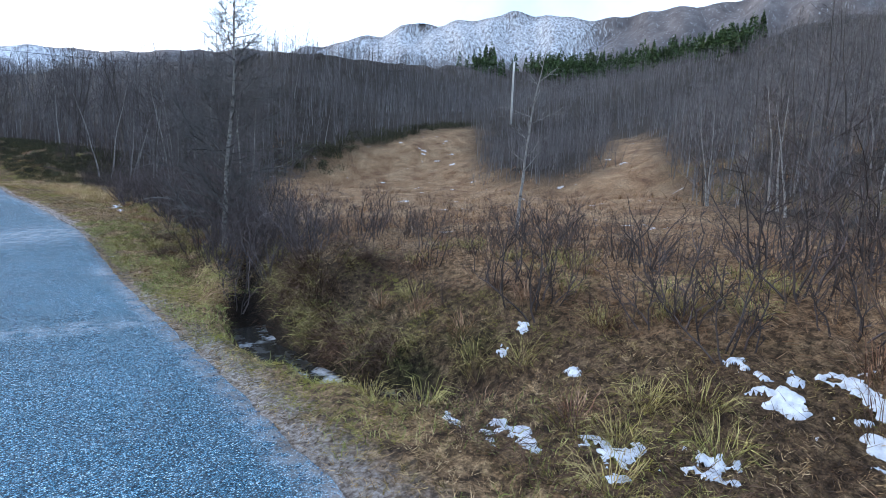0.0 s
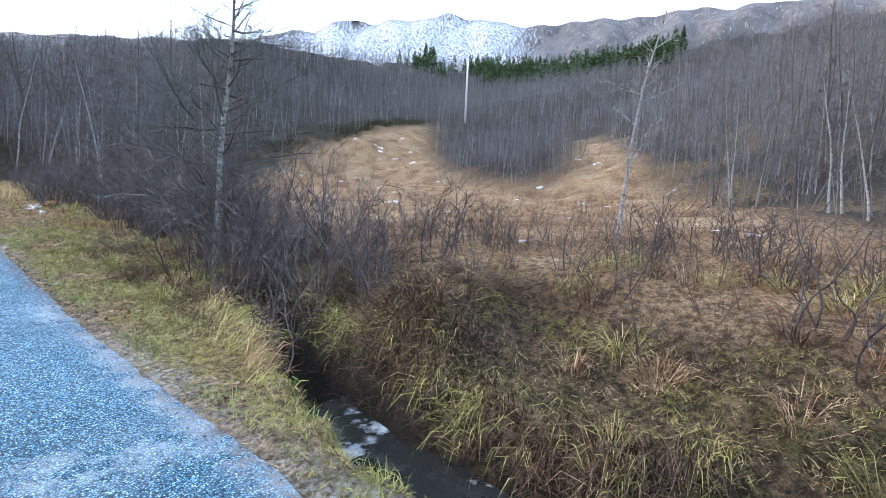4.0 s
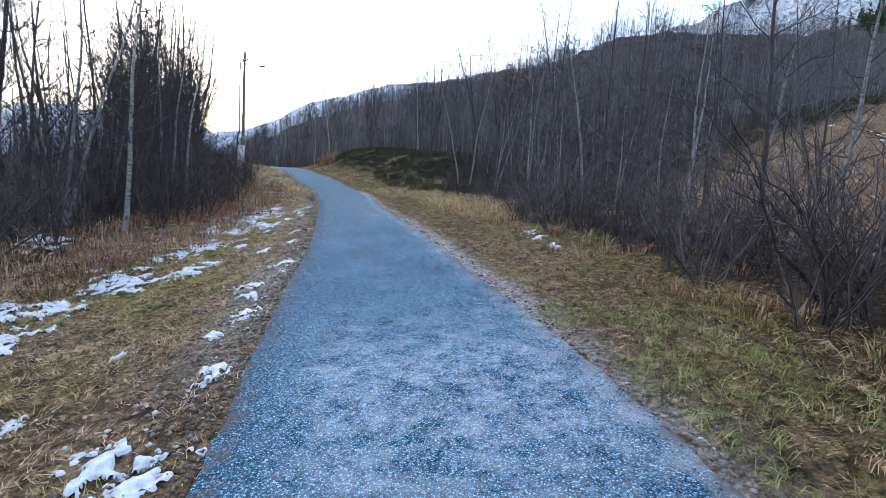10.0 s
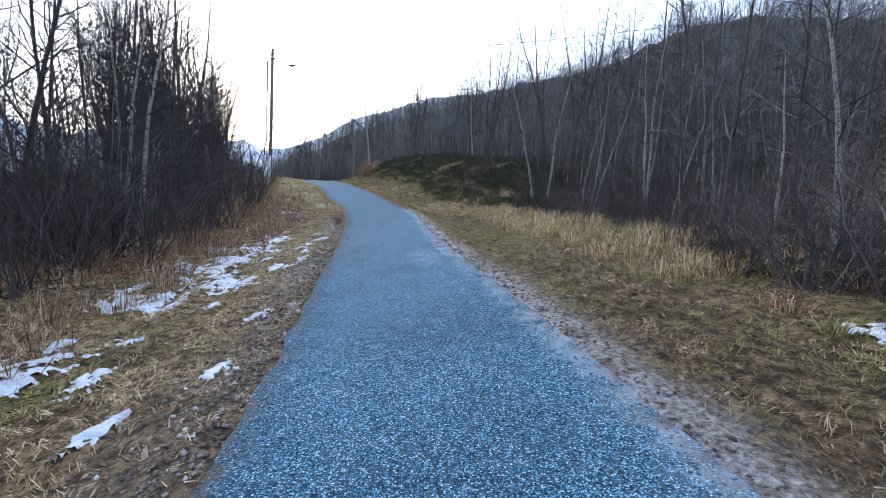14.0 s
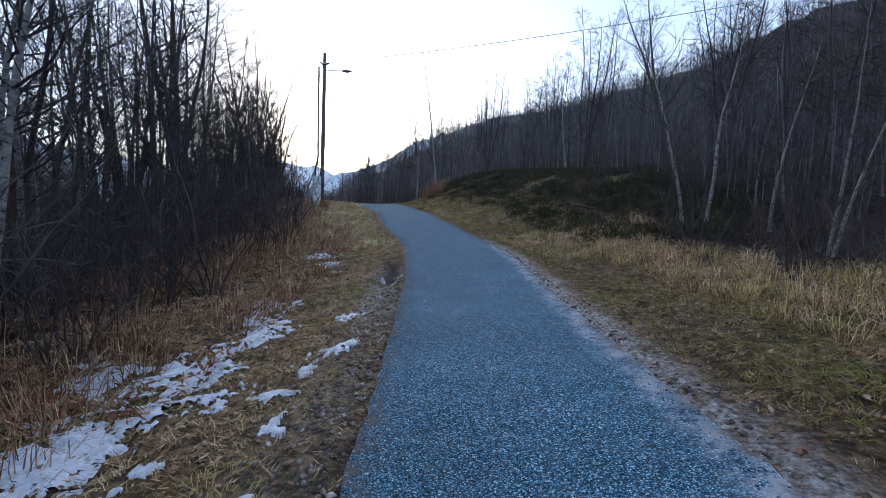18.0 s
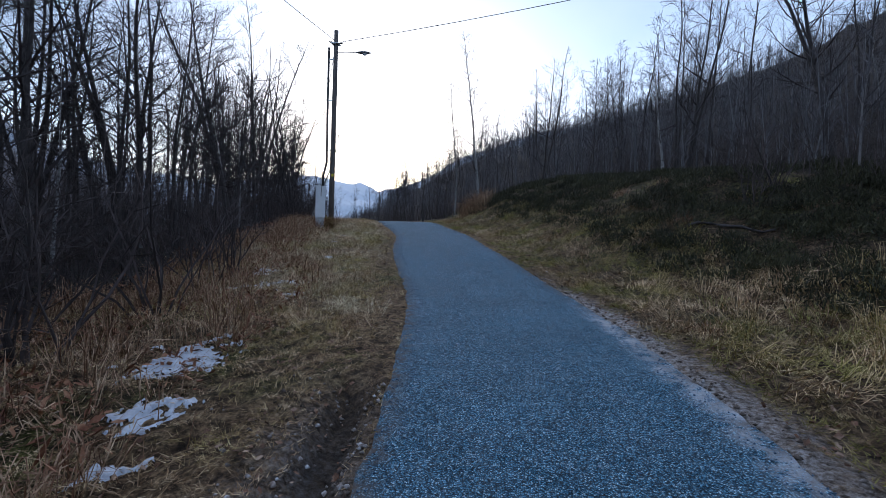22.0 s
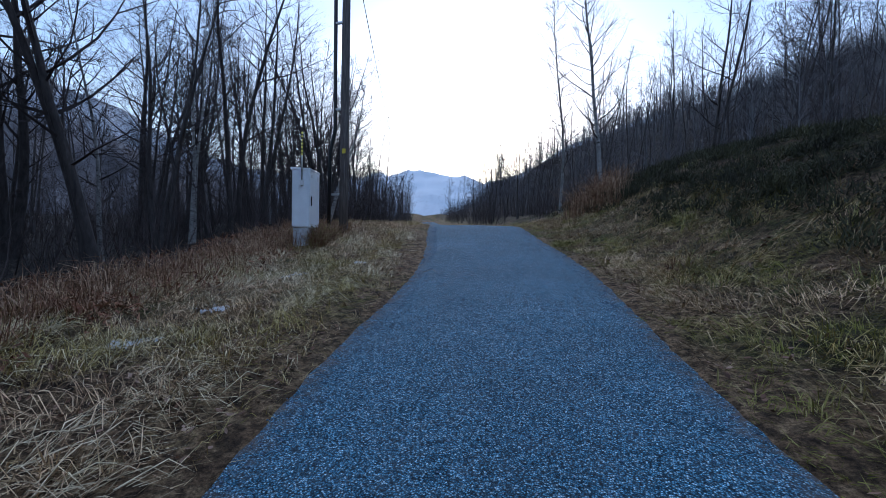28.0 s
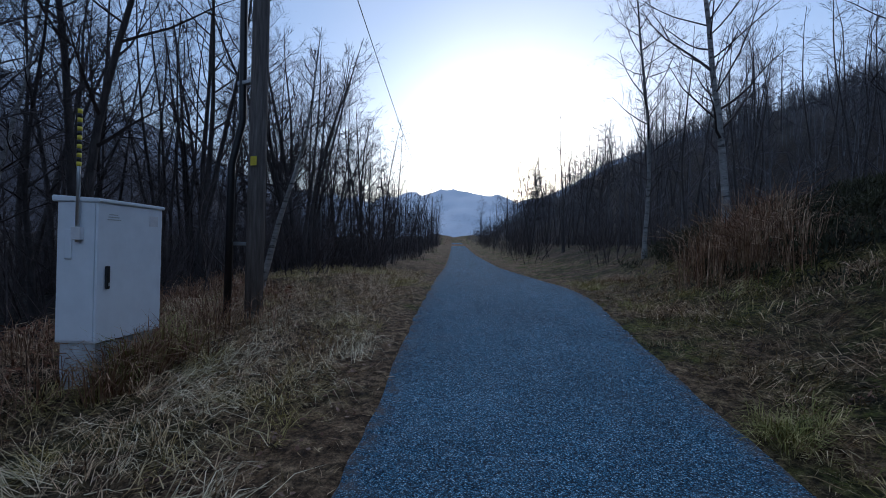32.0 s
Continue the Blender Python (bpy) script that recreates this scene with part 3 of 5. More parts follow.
def grow_tree(seed, height, girth, limbs, twigs, low=0.25, spread_=0.5, forks=1, lean=0.03, fine=6, up=(0.3, 1.0), stout=1.3, droop=0.0, sub=2):
    """Trunk and crown: ascending limbs, branches that leave them at acute angles, and sprays of fine twigs."""
    rng = random.Random(seed)
    trunk, crown = [], []
    trunks = []
    for k in range(forks):
        a = rng.uniform(0, 6.28) + 6.28 * k / forks
        tilt = lean if forks == 1 else rng.uniform(0.06, 0.18)
        pts = bend(rng, Vector((0.1 * k * math.cos(a), 0.1 * k * math.sin(a), -0.15)), Vector((tilt * math.cos(a), tilt * math.sin(a), 1)),
                   height * rng.uniform(0.85, 1.0), 12, 0.075, 0.03)
        rad = [girth * (1 - 0.95 * (i / 12) ** 0.85) + 0.005 + (0.35 * girth if i == 0 else 0) for i in range(13)]
        trunk.append((pts, rad, 7))
        trunks.append((pts, rad))
    turn = rng.uniform(0, 6.28)
    for i in range(limbs):
        pts, rad = trunks[i % forks]
        f = low + (0.97 - low) * ((i + rng.random()) / limbs) ** 0.9
        p, d = along(pts, f)
        turn += 2.4 + rng.uniform(-0.5, 0.5)
        w = Vector((math.cos(turn), math.sin(turn), rng.uniform(*up)))
        ln = height * spread_ * rng.uniform(0.45, 1.0) * (1.1 - f) * (0.75 + 0.5 * min(1, (f - low) * 4))
        r0 = max(0.006, rad[min(12, int(f * 12))] * rng.uniform(0.3, 0.5))
        b = bend(rng, p, w, ln, 5, 0.2, 0.07)
        crown.append((b, [r0 * (1 - j / 5.4) + 0.003 for j in range(6)], 3))
        for t in range(twigs):
            g = 0.12 + 0.86 * (t + rng.random()) / twigs
            q, e = along(b, g)
            l2 = ln * (0.22 + 0.34 * (1 - g)) * rng.uniform(0.6, 1.3) + 0.12
            c = bend(rng, q, aside(rng, e, rng.uniform(0.5, 1.1), 0.1 - droop), l2, 2, 0.25, 0.05 - droop)
            crown.append((c, [max(0.0034, r0 * 0.3) * stout], 2))
            for s in range(fine):
                q2, e2 = along(c, 0.15 + 0.85 * (s + rng.random()) / fine)
                l3 = l2 * rng.uniform(0.28, 0.6)
                w3 = aside(rng, e2, rng.uniform(0.35, 0.85), 0.1 - 1.5 * droop)
                q3 = q2 + w3 * l3
                crown.append(((q2, q3), [0.0026 * stout], 1))
                for u in range(sub):
                    q4 = q2.lerp(q3, rng.uniform(0.25, 0.9))
                    crown.append(((q4, q4 + aside(rng, w3, rng.uniform(0.4, 0.8), -droop) * l3 * rng.uniform(0.35, 0.7)), [0.0019 * stout], 1))
    return trunk, crown

def tree_thing(seed, bark, twig, name="bare_tree", label="", **kw):
    trunk, crown = grow_tree(seed, **kw)
    top = new(name)
    for nm, lines, m, sm in (("trunk", trunk, bark, True), ("crown", crown, twig, False)):
        ob = new(nm, mesh_of(nm, *tubes(lines), m, shade=sm))
        ob.parent = top
    tagged(top, label, "tree")
    return top

def place(x, y, rng, scale=1.0, sink=0.0, turn=None):
    a = rng.uniform(0, 360) if turn is None else turn
    return pose(x, y, gz(x, y) - sink, rng.uniform(-2.5, 2.5), rng.uniform(-2.5, 2.5), a) @ Matrix.Diagonal((scale, scale, scale, 1))

def put(ob, m):
    """A copy that keeps a uniform scale in m."""
    c = copy_thing(ob, m)
    c.matrix_basis = m
    return c

rng = random.Random(5)
TALL = [tree_thing(100 + i, M_BARK, M_TWIG, label="tall bare deciduous tree with grey-brown bark in winter woods", height=h, girth=g, limbs=n, twigs=t, low=lo, spread_=s, forks=fk, fine=7, stout=1.35)
        for i, (h, g, n, t, lo, s, fk) in enumerate([(9.5, 0.085, 30, 7, 0.22, 0.36, 1), (8.5, 0.07, 34, 6, 0.2, 0.34, 2), (10.5, 0.10, 40, 6, 0.2, 0.36, 2), (9, 0.065, 28, 7, 0.25, 0.32, 1), (9.8, 0.09, 42, 5, 0.3, 0.4, 3)])]
BIRCH = [tree_thing(200 + i, M_BIRCH, M_TWIG, "birch_tree", "slender bare birch with white peeling bark", height=h, girth=g, limbs=n, twigs=t, low=0.22, spread_=0.28, forks=fk, droop=0.03)
         for i, (h, g, n, t, fk) in enumerate([(7.5, 0.06, 26, 6, 1), (6, 0.05, 24, 6, 1), (8.5, 0.06, 32, 6, 2)])]
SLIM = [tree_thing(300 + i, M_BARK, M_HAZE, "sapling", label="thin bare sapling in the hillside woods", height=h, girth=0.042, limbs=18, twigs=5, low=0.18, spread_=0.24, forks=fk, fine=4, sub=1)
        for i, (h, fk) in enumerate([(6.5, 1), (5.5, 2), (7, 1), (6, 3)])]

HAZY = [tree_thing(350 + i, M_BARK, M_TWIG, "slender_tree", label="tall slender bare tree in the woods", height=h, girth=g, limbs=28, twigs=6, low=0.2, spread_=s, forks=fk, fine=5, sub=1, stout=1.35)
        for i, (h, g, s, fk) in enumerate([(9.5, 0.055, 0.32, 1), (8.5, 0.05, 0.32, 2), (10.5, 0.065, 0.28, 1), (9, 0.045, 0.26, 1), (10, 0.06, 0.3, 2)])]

# slope trees take the haze-lightened twig colour, low-side woods the dark one
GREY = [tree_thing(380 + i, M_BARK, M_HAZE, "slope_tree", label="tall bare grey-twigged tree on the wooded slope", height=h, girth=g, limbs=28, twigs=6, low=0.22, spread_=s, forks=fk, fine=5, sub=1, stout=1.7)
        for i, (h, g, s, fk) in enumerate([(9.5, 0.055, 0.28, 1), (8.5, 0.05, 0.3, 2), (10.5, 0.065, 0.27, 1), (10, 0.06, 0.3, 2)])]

first = {}
def drop(kind, x, y, scale=1.0, group=""):
    ob = kind
    m = place(x, y, rng, scale)
    if ob.name not in first:
        first[ob.name] = True
        ob.matrix_basis = m
        tagged(ob, group=group)
        return ob
    return tagged(put(ob, m), group=group)

# single trees that stand out beside the path
def lone(seed, x, y, bark=M_BIRCH, twig=M_TWIG, label="", turn=0, tip=(0, 0), name="birch_tree", **kw):
    t = tree_thing(seed, bark, twig, name, label, **kw)
    t.matrix_basis = pose(x, y, gz(x, y), tip[0], tip[1], turn)
    return t

lone(11, 3.2, 10.85, height=6.6, girth=0.06, limbs=84, twigs=10, fine=7, sub=3, low=0.1, spread_=0.32, up=(-0.1, 0.7), stout=1.8, twig=M_LICHEN, label="bare birch with lichen-spotted bark at the verge", tip=(0, -2))
lone(12, 7.5, 5.75, height=4.0, girth=0.034, limbs=14, twigs=4, low=0.25, spread_=0.3, label="slender pale birch standing alone in the heath", fine=3, sub=1, twig=M_BIRCH)
lone(13, -6.25, 23.0, height=7.5, girth=0.06, limbs=32, twigs=7, low=0.25, spread_=0.32, label="white-barked birch at the edge of dark woods", tip=(0, 3))
lone(14, -7.0, 28.3, height=8, girth=0.055, limbs=32, twigs=7, low=0.3, spread_=0.32, label="white-barked birch at the edge of dark woods")
lone(15, -7.6, 28.9, height=8.2, girth=0.05, limbs=30, twigs=7, low=0.3, spread_=0.32, label="white-barked birch at the edge of dark woods")
lone(16, 3.7, 37.2, height=6.5, girth=0.05, limbs=28, twigs=7, low=0.25, spread_=0.32, label="leaning birch above the grass bank", tip=(0, -8))
lone(17, 4.3, 37.3, height=7.0, girth=0.05, limbs=28, twigs=7, low=0.25, spread_=0.32, label="leaning birch above the grass bank", tip=(0, 4))
lone(18, -5.05, 55.8, height=10.5, girth=0.075, limbs=48, twigs=7, low=0.16, spread_=0.26, label="tall birch with drooping twigs beside dry reeds", tip=(0, -4), droop=0.08)
lone(19, -6.6, 57.5, height=8.0, girth=0.055, limbs=40, twigs=7, low=0.2, spread_=0.3, label="tall birch with drooping twigs beside dry reeds", droop=0.08)
lone(20, -12.7, 51.6, height=4.8, girth=0.07, limbs=12, twigs=6, low=0.5, spread_=0.3, label="white birch trunk leaning beside the pole", tip=(0, 10))
lone(21, -16.5, 45.5, bark=M_BARK, name="bare_tree", height=11, girth=0.12, limbs=48, twigs=7, low=0.25, spread_=0.36, forks=2, label="large forked dark tree behind the cabinet")
lone(22, -14.2, 49.5, bark=M_BARK, name="bare_tree", height=10.5, girth=0.085, limbs=44, twigs=7, low=0.3, spread_=0.34, forks=2, label="dark forked tree at the edge of the woods")

# woods beside the path
def wood_row(count, kinds, ys, out, low_side, size, group):
    for i in range(count):
        y = rng.uniform(*ys)
        off = rng.uniform(*out)
        x = float(edge_l(y)) - off - max(0, (26 - y) * 0.35) if low_side else float(edge_r(y)) + off + (2.5 if 34 < y < 60 else 0)
        kind, scale = rng.choice(kinds), rng.uniform(*size)
        if low_side or not bool(clearing(x, y)):
            drop(kind, x, y, scale, group)

LOWSIDE, SLOPE = "woods along the low side", "woods on the slope"
wood_row(46, TALL, (17, 72), (4.3, 11), True, (0.7, 1.0), LOWSIDE)
wood_row(84, HAZY, (17, 95), (6, 26), True, (0.7, 1.1), LOWSIDE)
wood_row(26, HAZY + TALL, (56, 120), (2.6, 9), True, (0.6, 0.9), LOWSIDE)
wood_row(18, TALL + HAZY + BIRCH[:1], (17, 32), (4.2, 10), True, (0.65, 0.95), LOWSIDE)
wood_row(14, TALL + HAZY, (38, 62), (5, 14), True, (0.8, 1.05), LOWSIDE)
wood_row(44, HAZY, (60, 130), (2.4, 9), True, (0.6, 0.95), LOWSIDE)
wood_row(34, GREY + SLIM, (66, 130), (2.6, 10), False, (0.6, 0.9), SLOPE)
wood_row(12, TALL + HAZY, (33, 45), (5, 12), True, (0.8, 1.05), LOWSIDE)
wood_row(22, BIRCH, (14, 42), (5, 13), False, (0.55, 0.9), SLOPE)
wood_row(22, BIRCH, (18, 70), (4.8, 10), True, (0.7, 1.0), LOWSIDE)
wood_row(120, SLIM + GREY + BIRCH[:1], (24, 105), (4.8, 35), False, (0.7, 1.1), SLOPE)
wood_row(60, GREY + TALL[:2], (42, 110), (5.5, 20), False, (0.8, 1.1), SLOPE)
wood_row(30, GREY + BIRCH[:2] + BIRCH[:2], (16, 38), (4.4, 11), False, (0.5, 0.85), SLOPE)
wood_row(26, TALL + GREY, (26, 46), (7, 16), False, (0.8, 1.05), SLOPE)
for i in range(34):
    x, y = rng.uniform(12, 34), rng.uniform(-9, 10)
    if not bool(clearing(x, y)):
        drop(rng.choice(GREY + SLIM + BIRCH), x, y, rng.uniform(0.5, 0.8), SLOPE)
for i in range(30):
    x, y = rng.uniform(16, 46), rng.uniform(-14, 12)
    if not bool(clearing(x, y)):
        drop(rng.choice(GREY), x, y, rng.uniform(0.75, 1.05), SLOPE)

def slivers(base, tip, width, rs):
    """Thin three-cornered twigs from base to tip."""
    d = tip - base
    s = np.cross(d, rs.normal(size=d.shape))
    s *= (width / np.maximum(np.linalg.norm(s, axis=1), 1e-6))[:, None]
    return np.stack((base - s / 2, base + s / 2, tip), 1).reshape(-1, 3)

def hillside_woods():
    rs = np.random.RandomState(3)
    n = 30000
    a, d = np.radians(rs.uniform(-26, 125, n)), 20 + 265 * rs.random(n) ** 1.1
    x, y = HUB[0] + d * np.sin(a), HUB[1] + d * np.cos(a)
    ok = ~clearing(x, y) & (x > edge_r(y) + 7) & ((a < radians(100)) | (y > -12))
    x, y, d = x[ok][:13500], y[ok][:13500], d[ok][:13500]
    n = len(x)
    z = ground(x, y) - 0.2
    h = rs.uniform(2.6, 5.4, n) * (0.75 + 0.25 * np.minimum(d / 100, 1))
    foot = np.stack((x, y, z), -1)
    lean = np.stack((rs.normal(0, 0.06, n), rs.normal(0, 0.06, n), np.ones(n)), -1)
    w = rs.uniform(0.03, 0.07, n) + 0.0003 * d
    co = np.concatenate([slivers(foot, foot + lean * h[:, None], w, rs), slivers(foot, foot + lean * h[:, None], w, rs)])
    per = 20
    f = rs.uniform(0.2, 0.97, (n, per))
    b = foot[:, None, :] + lean[:, None, :] * (f * h[:, None])[..., None]
    out = rs.normal(size=(n, per, 3)) * np.array((0.62, 0.62, 0.25)) + np.array((0, 0, 1.0))
    out *= (h[:, None] * (1.1 - f) * 0.36)[..., None]
    co2 = slivers(b.reshape(-1, 3), (b + out).reshape(-1, 3), np.repeat(0.016 + 0.00022 * d, per), rs)
    # air haze over the hillside is painted into the twig colour
    for nm, arr, m, lb in (("hillside_trunks", co, M_PALE, "pale thin trunks of the hillside birch woods"), ("hillside_twigs", co2, M_HAZE, "bare twigs of the hillside birch woods, greyed with painted haze")):
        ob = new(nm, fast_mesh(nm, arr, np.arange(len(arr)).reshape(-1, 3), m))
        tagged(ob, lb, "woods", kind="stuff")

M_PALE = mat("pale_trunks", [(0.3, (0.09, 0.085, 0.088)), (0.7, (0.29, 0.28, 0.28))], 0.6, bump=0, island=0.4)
hillside_woods()

def spruces():
    rs = np.random.RandomState(8)
    tris = []
    for i in range(760):
        a, d = math.radians(rs.uniform(48, 80)), rs.uniform(175, 272)
        x, y = HUB[0] + d * math.sin(a), HUB[1] + d * math.cos(a)
        if waves(x, y, 45, 53) < -0.25:
            continue
        z, h = gz(x, y), rs.uniform(4.5, 11)
        n = 70
        f = rs.random(n) ** 0.8
        ang = rs.uniform(0, 6.283, n)
        r = (1 - f) * h * 0.2 + 0.15
        b = np.stack((np.full(n, x), np.full(n, y), z + h * (f * 0.95 + 0.06)), -1)
        t = b + np.stack((np.cos(ang) * r, np.sin(ang) * r, -0.25 * r + 0.0 * f), -1)
        tris.append(slivers(t, b, np.full(n, 0.9), rs))
    co = np.concatenate(tris)
    tagged(new("spruce_plantation", fast_mesh("spruce_plantation", co, np.arange(len(co)).reshape(-1, 3), M_SPRUCE)),
           "dark green spruce plantation below the ridge", "woods", kind="stuff")

spruces()

# ---- shrubs ----
def grow_shrub(seed, height, stems, spread_, side=6):
    """Kinked upright stems from one stool, each forking into fewer, thinner shoots."""
    r = random.Random(seed)
    lines = []
    for i in range(stems):
        a = r.uniform(0, 6.28)
        w = Vector((math.cos(a) * spread_ * r.random(), math.sin(a) * spread_ * r.random(), 1))
        h = height * r.uniform(0.5, 1.0)
        p = bend(r, Vector((math.cos(a) * 0.3 * r.random(), math.sin(a) * 0.3 * r.random(), -0.08)), w, h, 7, 0.3, 0.05)
        g = 0.005 + 0.0055 * height * r.uniform(0.25, 1.0)
        lines.append((p, [g * (1 - j / 8.2) + 0.002 for j in range(8)], 4))
        for j in range(side):
            q, e = along(p, 0.25 + 0.72 * (j + r.random()) / side)
            l2 = h * r.uniform(0.12, 0.38)
            c = bend(r, q, aside(r, e, r.uniform(0.6, 1.2), 0.15), l2, 2, 0.35, 0.06)
            lines.append((c, [0.0055], 2))
            for s in range(5):
                q2, e2 = along(c, r.uniform(0.2, 1))
                lines.append(((q2, q2 + aside(r, e2, r.uniform(0.4, 0.9), 0.15) * l2 * r.uniform(0.3, 0.8)), [0.0036], 1))
    return lines

def shrub(seed, h, n, s, m, label):
    lines = grow_shrub(seed, h, n, s)
    top = tagged(new("shrub"), label, "shrub")
    for nm, pick in (("woody_base", [l for l in lines if len(l[0]) > 4]), ("crown", [l for l in lines if len(l[0]) <= 4])):
        new(nm, mesh_of(nm, *tubes(pick), m)).parent = top
    return top

LOW = [shrub(400 + i, h, n, 0.8, M_SHRUB, "leafless purple-brown willow shrub with upright stems") for i, (h, n) in enumerate([(1.2, 8), (1.6, 9), (2.0, 9), (1.0, 7)])]
M_WILLOW = mat("grey_purple_stems", [(0.3, (0.055, 0.045, 0.047)), (0.7, (0.16, 0.132, 0.13))], 4, bump=0, island=0.4)
WILLOW = [shrub(440 + i, h, n, 0.7, M_WILLOW, "leafless grey-purple willow shrub at the edge of the heath") for i, (h, n) in enumerate([(1.6, 9), (2.1, 10), (2.7, 11)])]
HIGH = [shrub(420 + i, h, n, 0.6, M_SHRUB, "tall dense leafless alder thicket, dark brown") for i, (h, n) in enumerate([(2.6, 11), (3.2, 11), (2.2, 10)])]

def thicket(name, spots, m, label, stems=14, per=26, seed=61):
    """A mass of thin leafless stems and twigs in one object; spots: (x, y, height)."""
    rs = np.random.RandomState(seed)
    x, y, h = (np.repeat(np.array(c, float), stems) for c in zip(*spots))
    n = len(x)
    x, y = x + rs.normal(0, 0.3, n) * h / 2, y + rs.normal(0, 0.3, n) * h / 2
    foot = np.stack((x, y, ground(x, y) - 0.06), -1)
    way = np.stack((rs.normal(0, 0.28, n), rs.normal(0, 0.28, n), np.ones(n)), -1)
    ln = h * rs.uniform(0.5, 1.0, n)
    mid = foot + way * (ln * 0.5)[:, None]
    tip = mid + (way + rs.normal(0, 0.15, (n, 3))) * (ln * 0.5)[:, None]
    out = [slivers(foot, tip, 0.007 + 0.005 * h, rs), slivers(foot, mid, 0.010 + 0.006 * h, rs)]
    f = rs.uniform(0.15, 1.0, (n, per))
    b = foot[:, None] + (tip - foot)[:, None] * f[..., None]
    d = rs.normal(size=(n, per, 3)) * np.array((0.8, 0.8, 0.5)) + np.array((0, 0, 0.7))
    t = b + d * (ln[:, None] * rs.uniform(0.06, 0.2, (n, per)))[..., None]
    out.append(slivers(b.reshape(-1, 3), t.reshape(-1, 3), np.full(n * per, 0.007), rs))
    co = np.concatenate(out)
    return tagged(new(name, fast_mesh(name, co, np.arange(len(co)).reshape(-1, 3), m)), label, "shrubs", kind="stuff")

def shrub_row(count, kinds, ys, out, low_side, size, group):
    for i in range(count):
        y = rng.uniform(*ys)
        off = rng.uniform(*out)
        x = float(edge_l(y)) - off - max(0, (25 - y) * 0.3) if low_side else float(edge_r(y)) + off
        kind, scale = rng.choice(kinds), rng.uniform(*size)
        if not (low_side and 40 < y < 52 and off < 5.4) and float(ditch_at(x, y)) < 0.25:
            drop(kind, x, y, scale, group)

shrub_row(40, (LOW[0], LOW[3], LOW[3]), (-1.5, 9), (2.7, 6), False, (0.6, 0.95), "shrubs before the heath")
shrub_row(16, LOW + HIGH[:1], (-3.2, 1.5), (3.2, 6.5), False, (0.7, 1.0), "shrubs before the heath")
for i in range(15):
    drop(rng.choice((LOW[0], LOW[1], WILLOW[0], WILLOW[1])), rng.uniform(2.3, 3.9), rng.uniform(6.9, 10.2), rng.uniform(0.6, 0.95), "shrubs over the ditch")
shrub_row(16, WILLOW[:2] + LOW[:1], (8.5, 11), (2.0, 3.8), False, (0.8, 1.0), "shrubs along the high side")
shrub_row(52, WILLOW + WILLOW + HIGH[2:], (10.5, 24), (2.5, 4.3), False, (0.6, 0.9), "shrubs along the high side")
shrub_row(14, WILLOW, (11.3, 15.5), (2.3, 3.6), False, (0.65, 0.95), "shrubs along the high side")
shrub_row(8, HIGH, (10.5, 16), (2.3, 3.9), False, (0.65, 0.9), "shrubs along the high side")
shrub_row(30, LOW + HIGH[2:], (23, 36), (3.6, 6.5), False, (0.7, 1.0), "shrubs along the high side")
shrub_row(120, HIGH + LOW[1:3], (19, 62), (3.0, 5.6), True, (0.75, 1.15), "thicket along the low side")

def spot_row(count, ys, out, low_side, size):
    for i in range(count):
        y = rng.uniform(*ys)
        off = rng.uniform(*out)
        x = float(edge_l(y)) - off - max(0, (24 - y) * 0.3) if low_side else float(edge_r(y)) + off
        if low_side or not bool(clearing(x, y)):
            spots.append((x, y, rng.uniform(*size)))

spots = []
spot_row(190, (19, 95), (4.4, 13), True, (1.3, 2.8))
spot_row(130, (22, 80), (11, 28), True, (2.5, 4.5))
spot_row(130, (54, 125), (2.2, 8), True, (1.6, 3.2))
spot_row(90, (36, 62), (5, 14), True, (2.0, 3.8))
spot_row(120, (58, 125), (2.0, 9), False, (1.6, 3.4))
spot_row(60, (33, 60), (6.5, 13), False, (1.5, 3))
spot_row(60, (20, 40), (5.5, 10), False, (1.0, 2.2))
spot_row(36, (16, 28), (2.9, 4.8), False, (0.6, 1.2))
thicket("undergrowth", spots, M_SHRUB, "dense dark leafless undergrowth in the woods", 12, 20)
heath = []
for i in range(70):
    y = rng.uniform(-3, 9.5)
    x = float(edge_r(y)) + rng.uniform(2.5, 6)
    if ditch_at(x, y) < 0.3:
        heath.append((x, y, rng.uniform(0.5, 1.1)))
for i in range(150):
    y = rng.uniform(-4, 24)
    heath.append((float(edge_r(y)) + rng.uniform(2.8, 13), y, rng.uniform(0.3, 0.7)))
for i in range(220):
    a, d = radians(rng.uniform(25, 100)), rng.uniform(14, 55)
    heath.append((HUB[0] + d * math.sin(a), HUB[1] + d * math.cos(a) - 6, rng.uniform(0.3, 0.8)))
M_HEATHTWIG = mat("brown_heath_twigs", [(0.3, (0.050, 0.036, 0.030)), (0.7, (0.17, 0.115, 0.085))], 2.5, bump=0, island=0.4)
thicket("heath_twigs", heath, M_HEATHTWIG, "low leafless twigs scattered over the heath", 8, 8, 62)
grove = [(36 + rng.normalvariate(0, 3.0), 26 + rng.normalvariate(0, 3.0), rng.uniform(2.0, 4.2)) for i in range(64)]
for i in range(220):
    x, y = rng.uniform(12, 42), rng.uniform(-9, 17)
    if not bool(clearing(x, y)):
        grove.append((x, y, rng.uniform(1.6, 3.6)))
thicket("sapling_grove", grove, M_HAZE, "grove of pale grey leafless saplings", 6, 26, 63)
for i in range(26):
    x, y = rng.uniform(11, 26), rng.uniform(-9, 6)
    if not bool(clearing(x, y)):
        drop(rng.choice(BIRCH), x, y, rng.uniform(0.45, 0.75), "birches beside the heath")
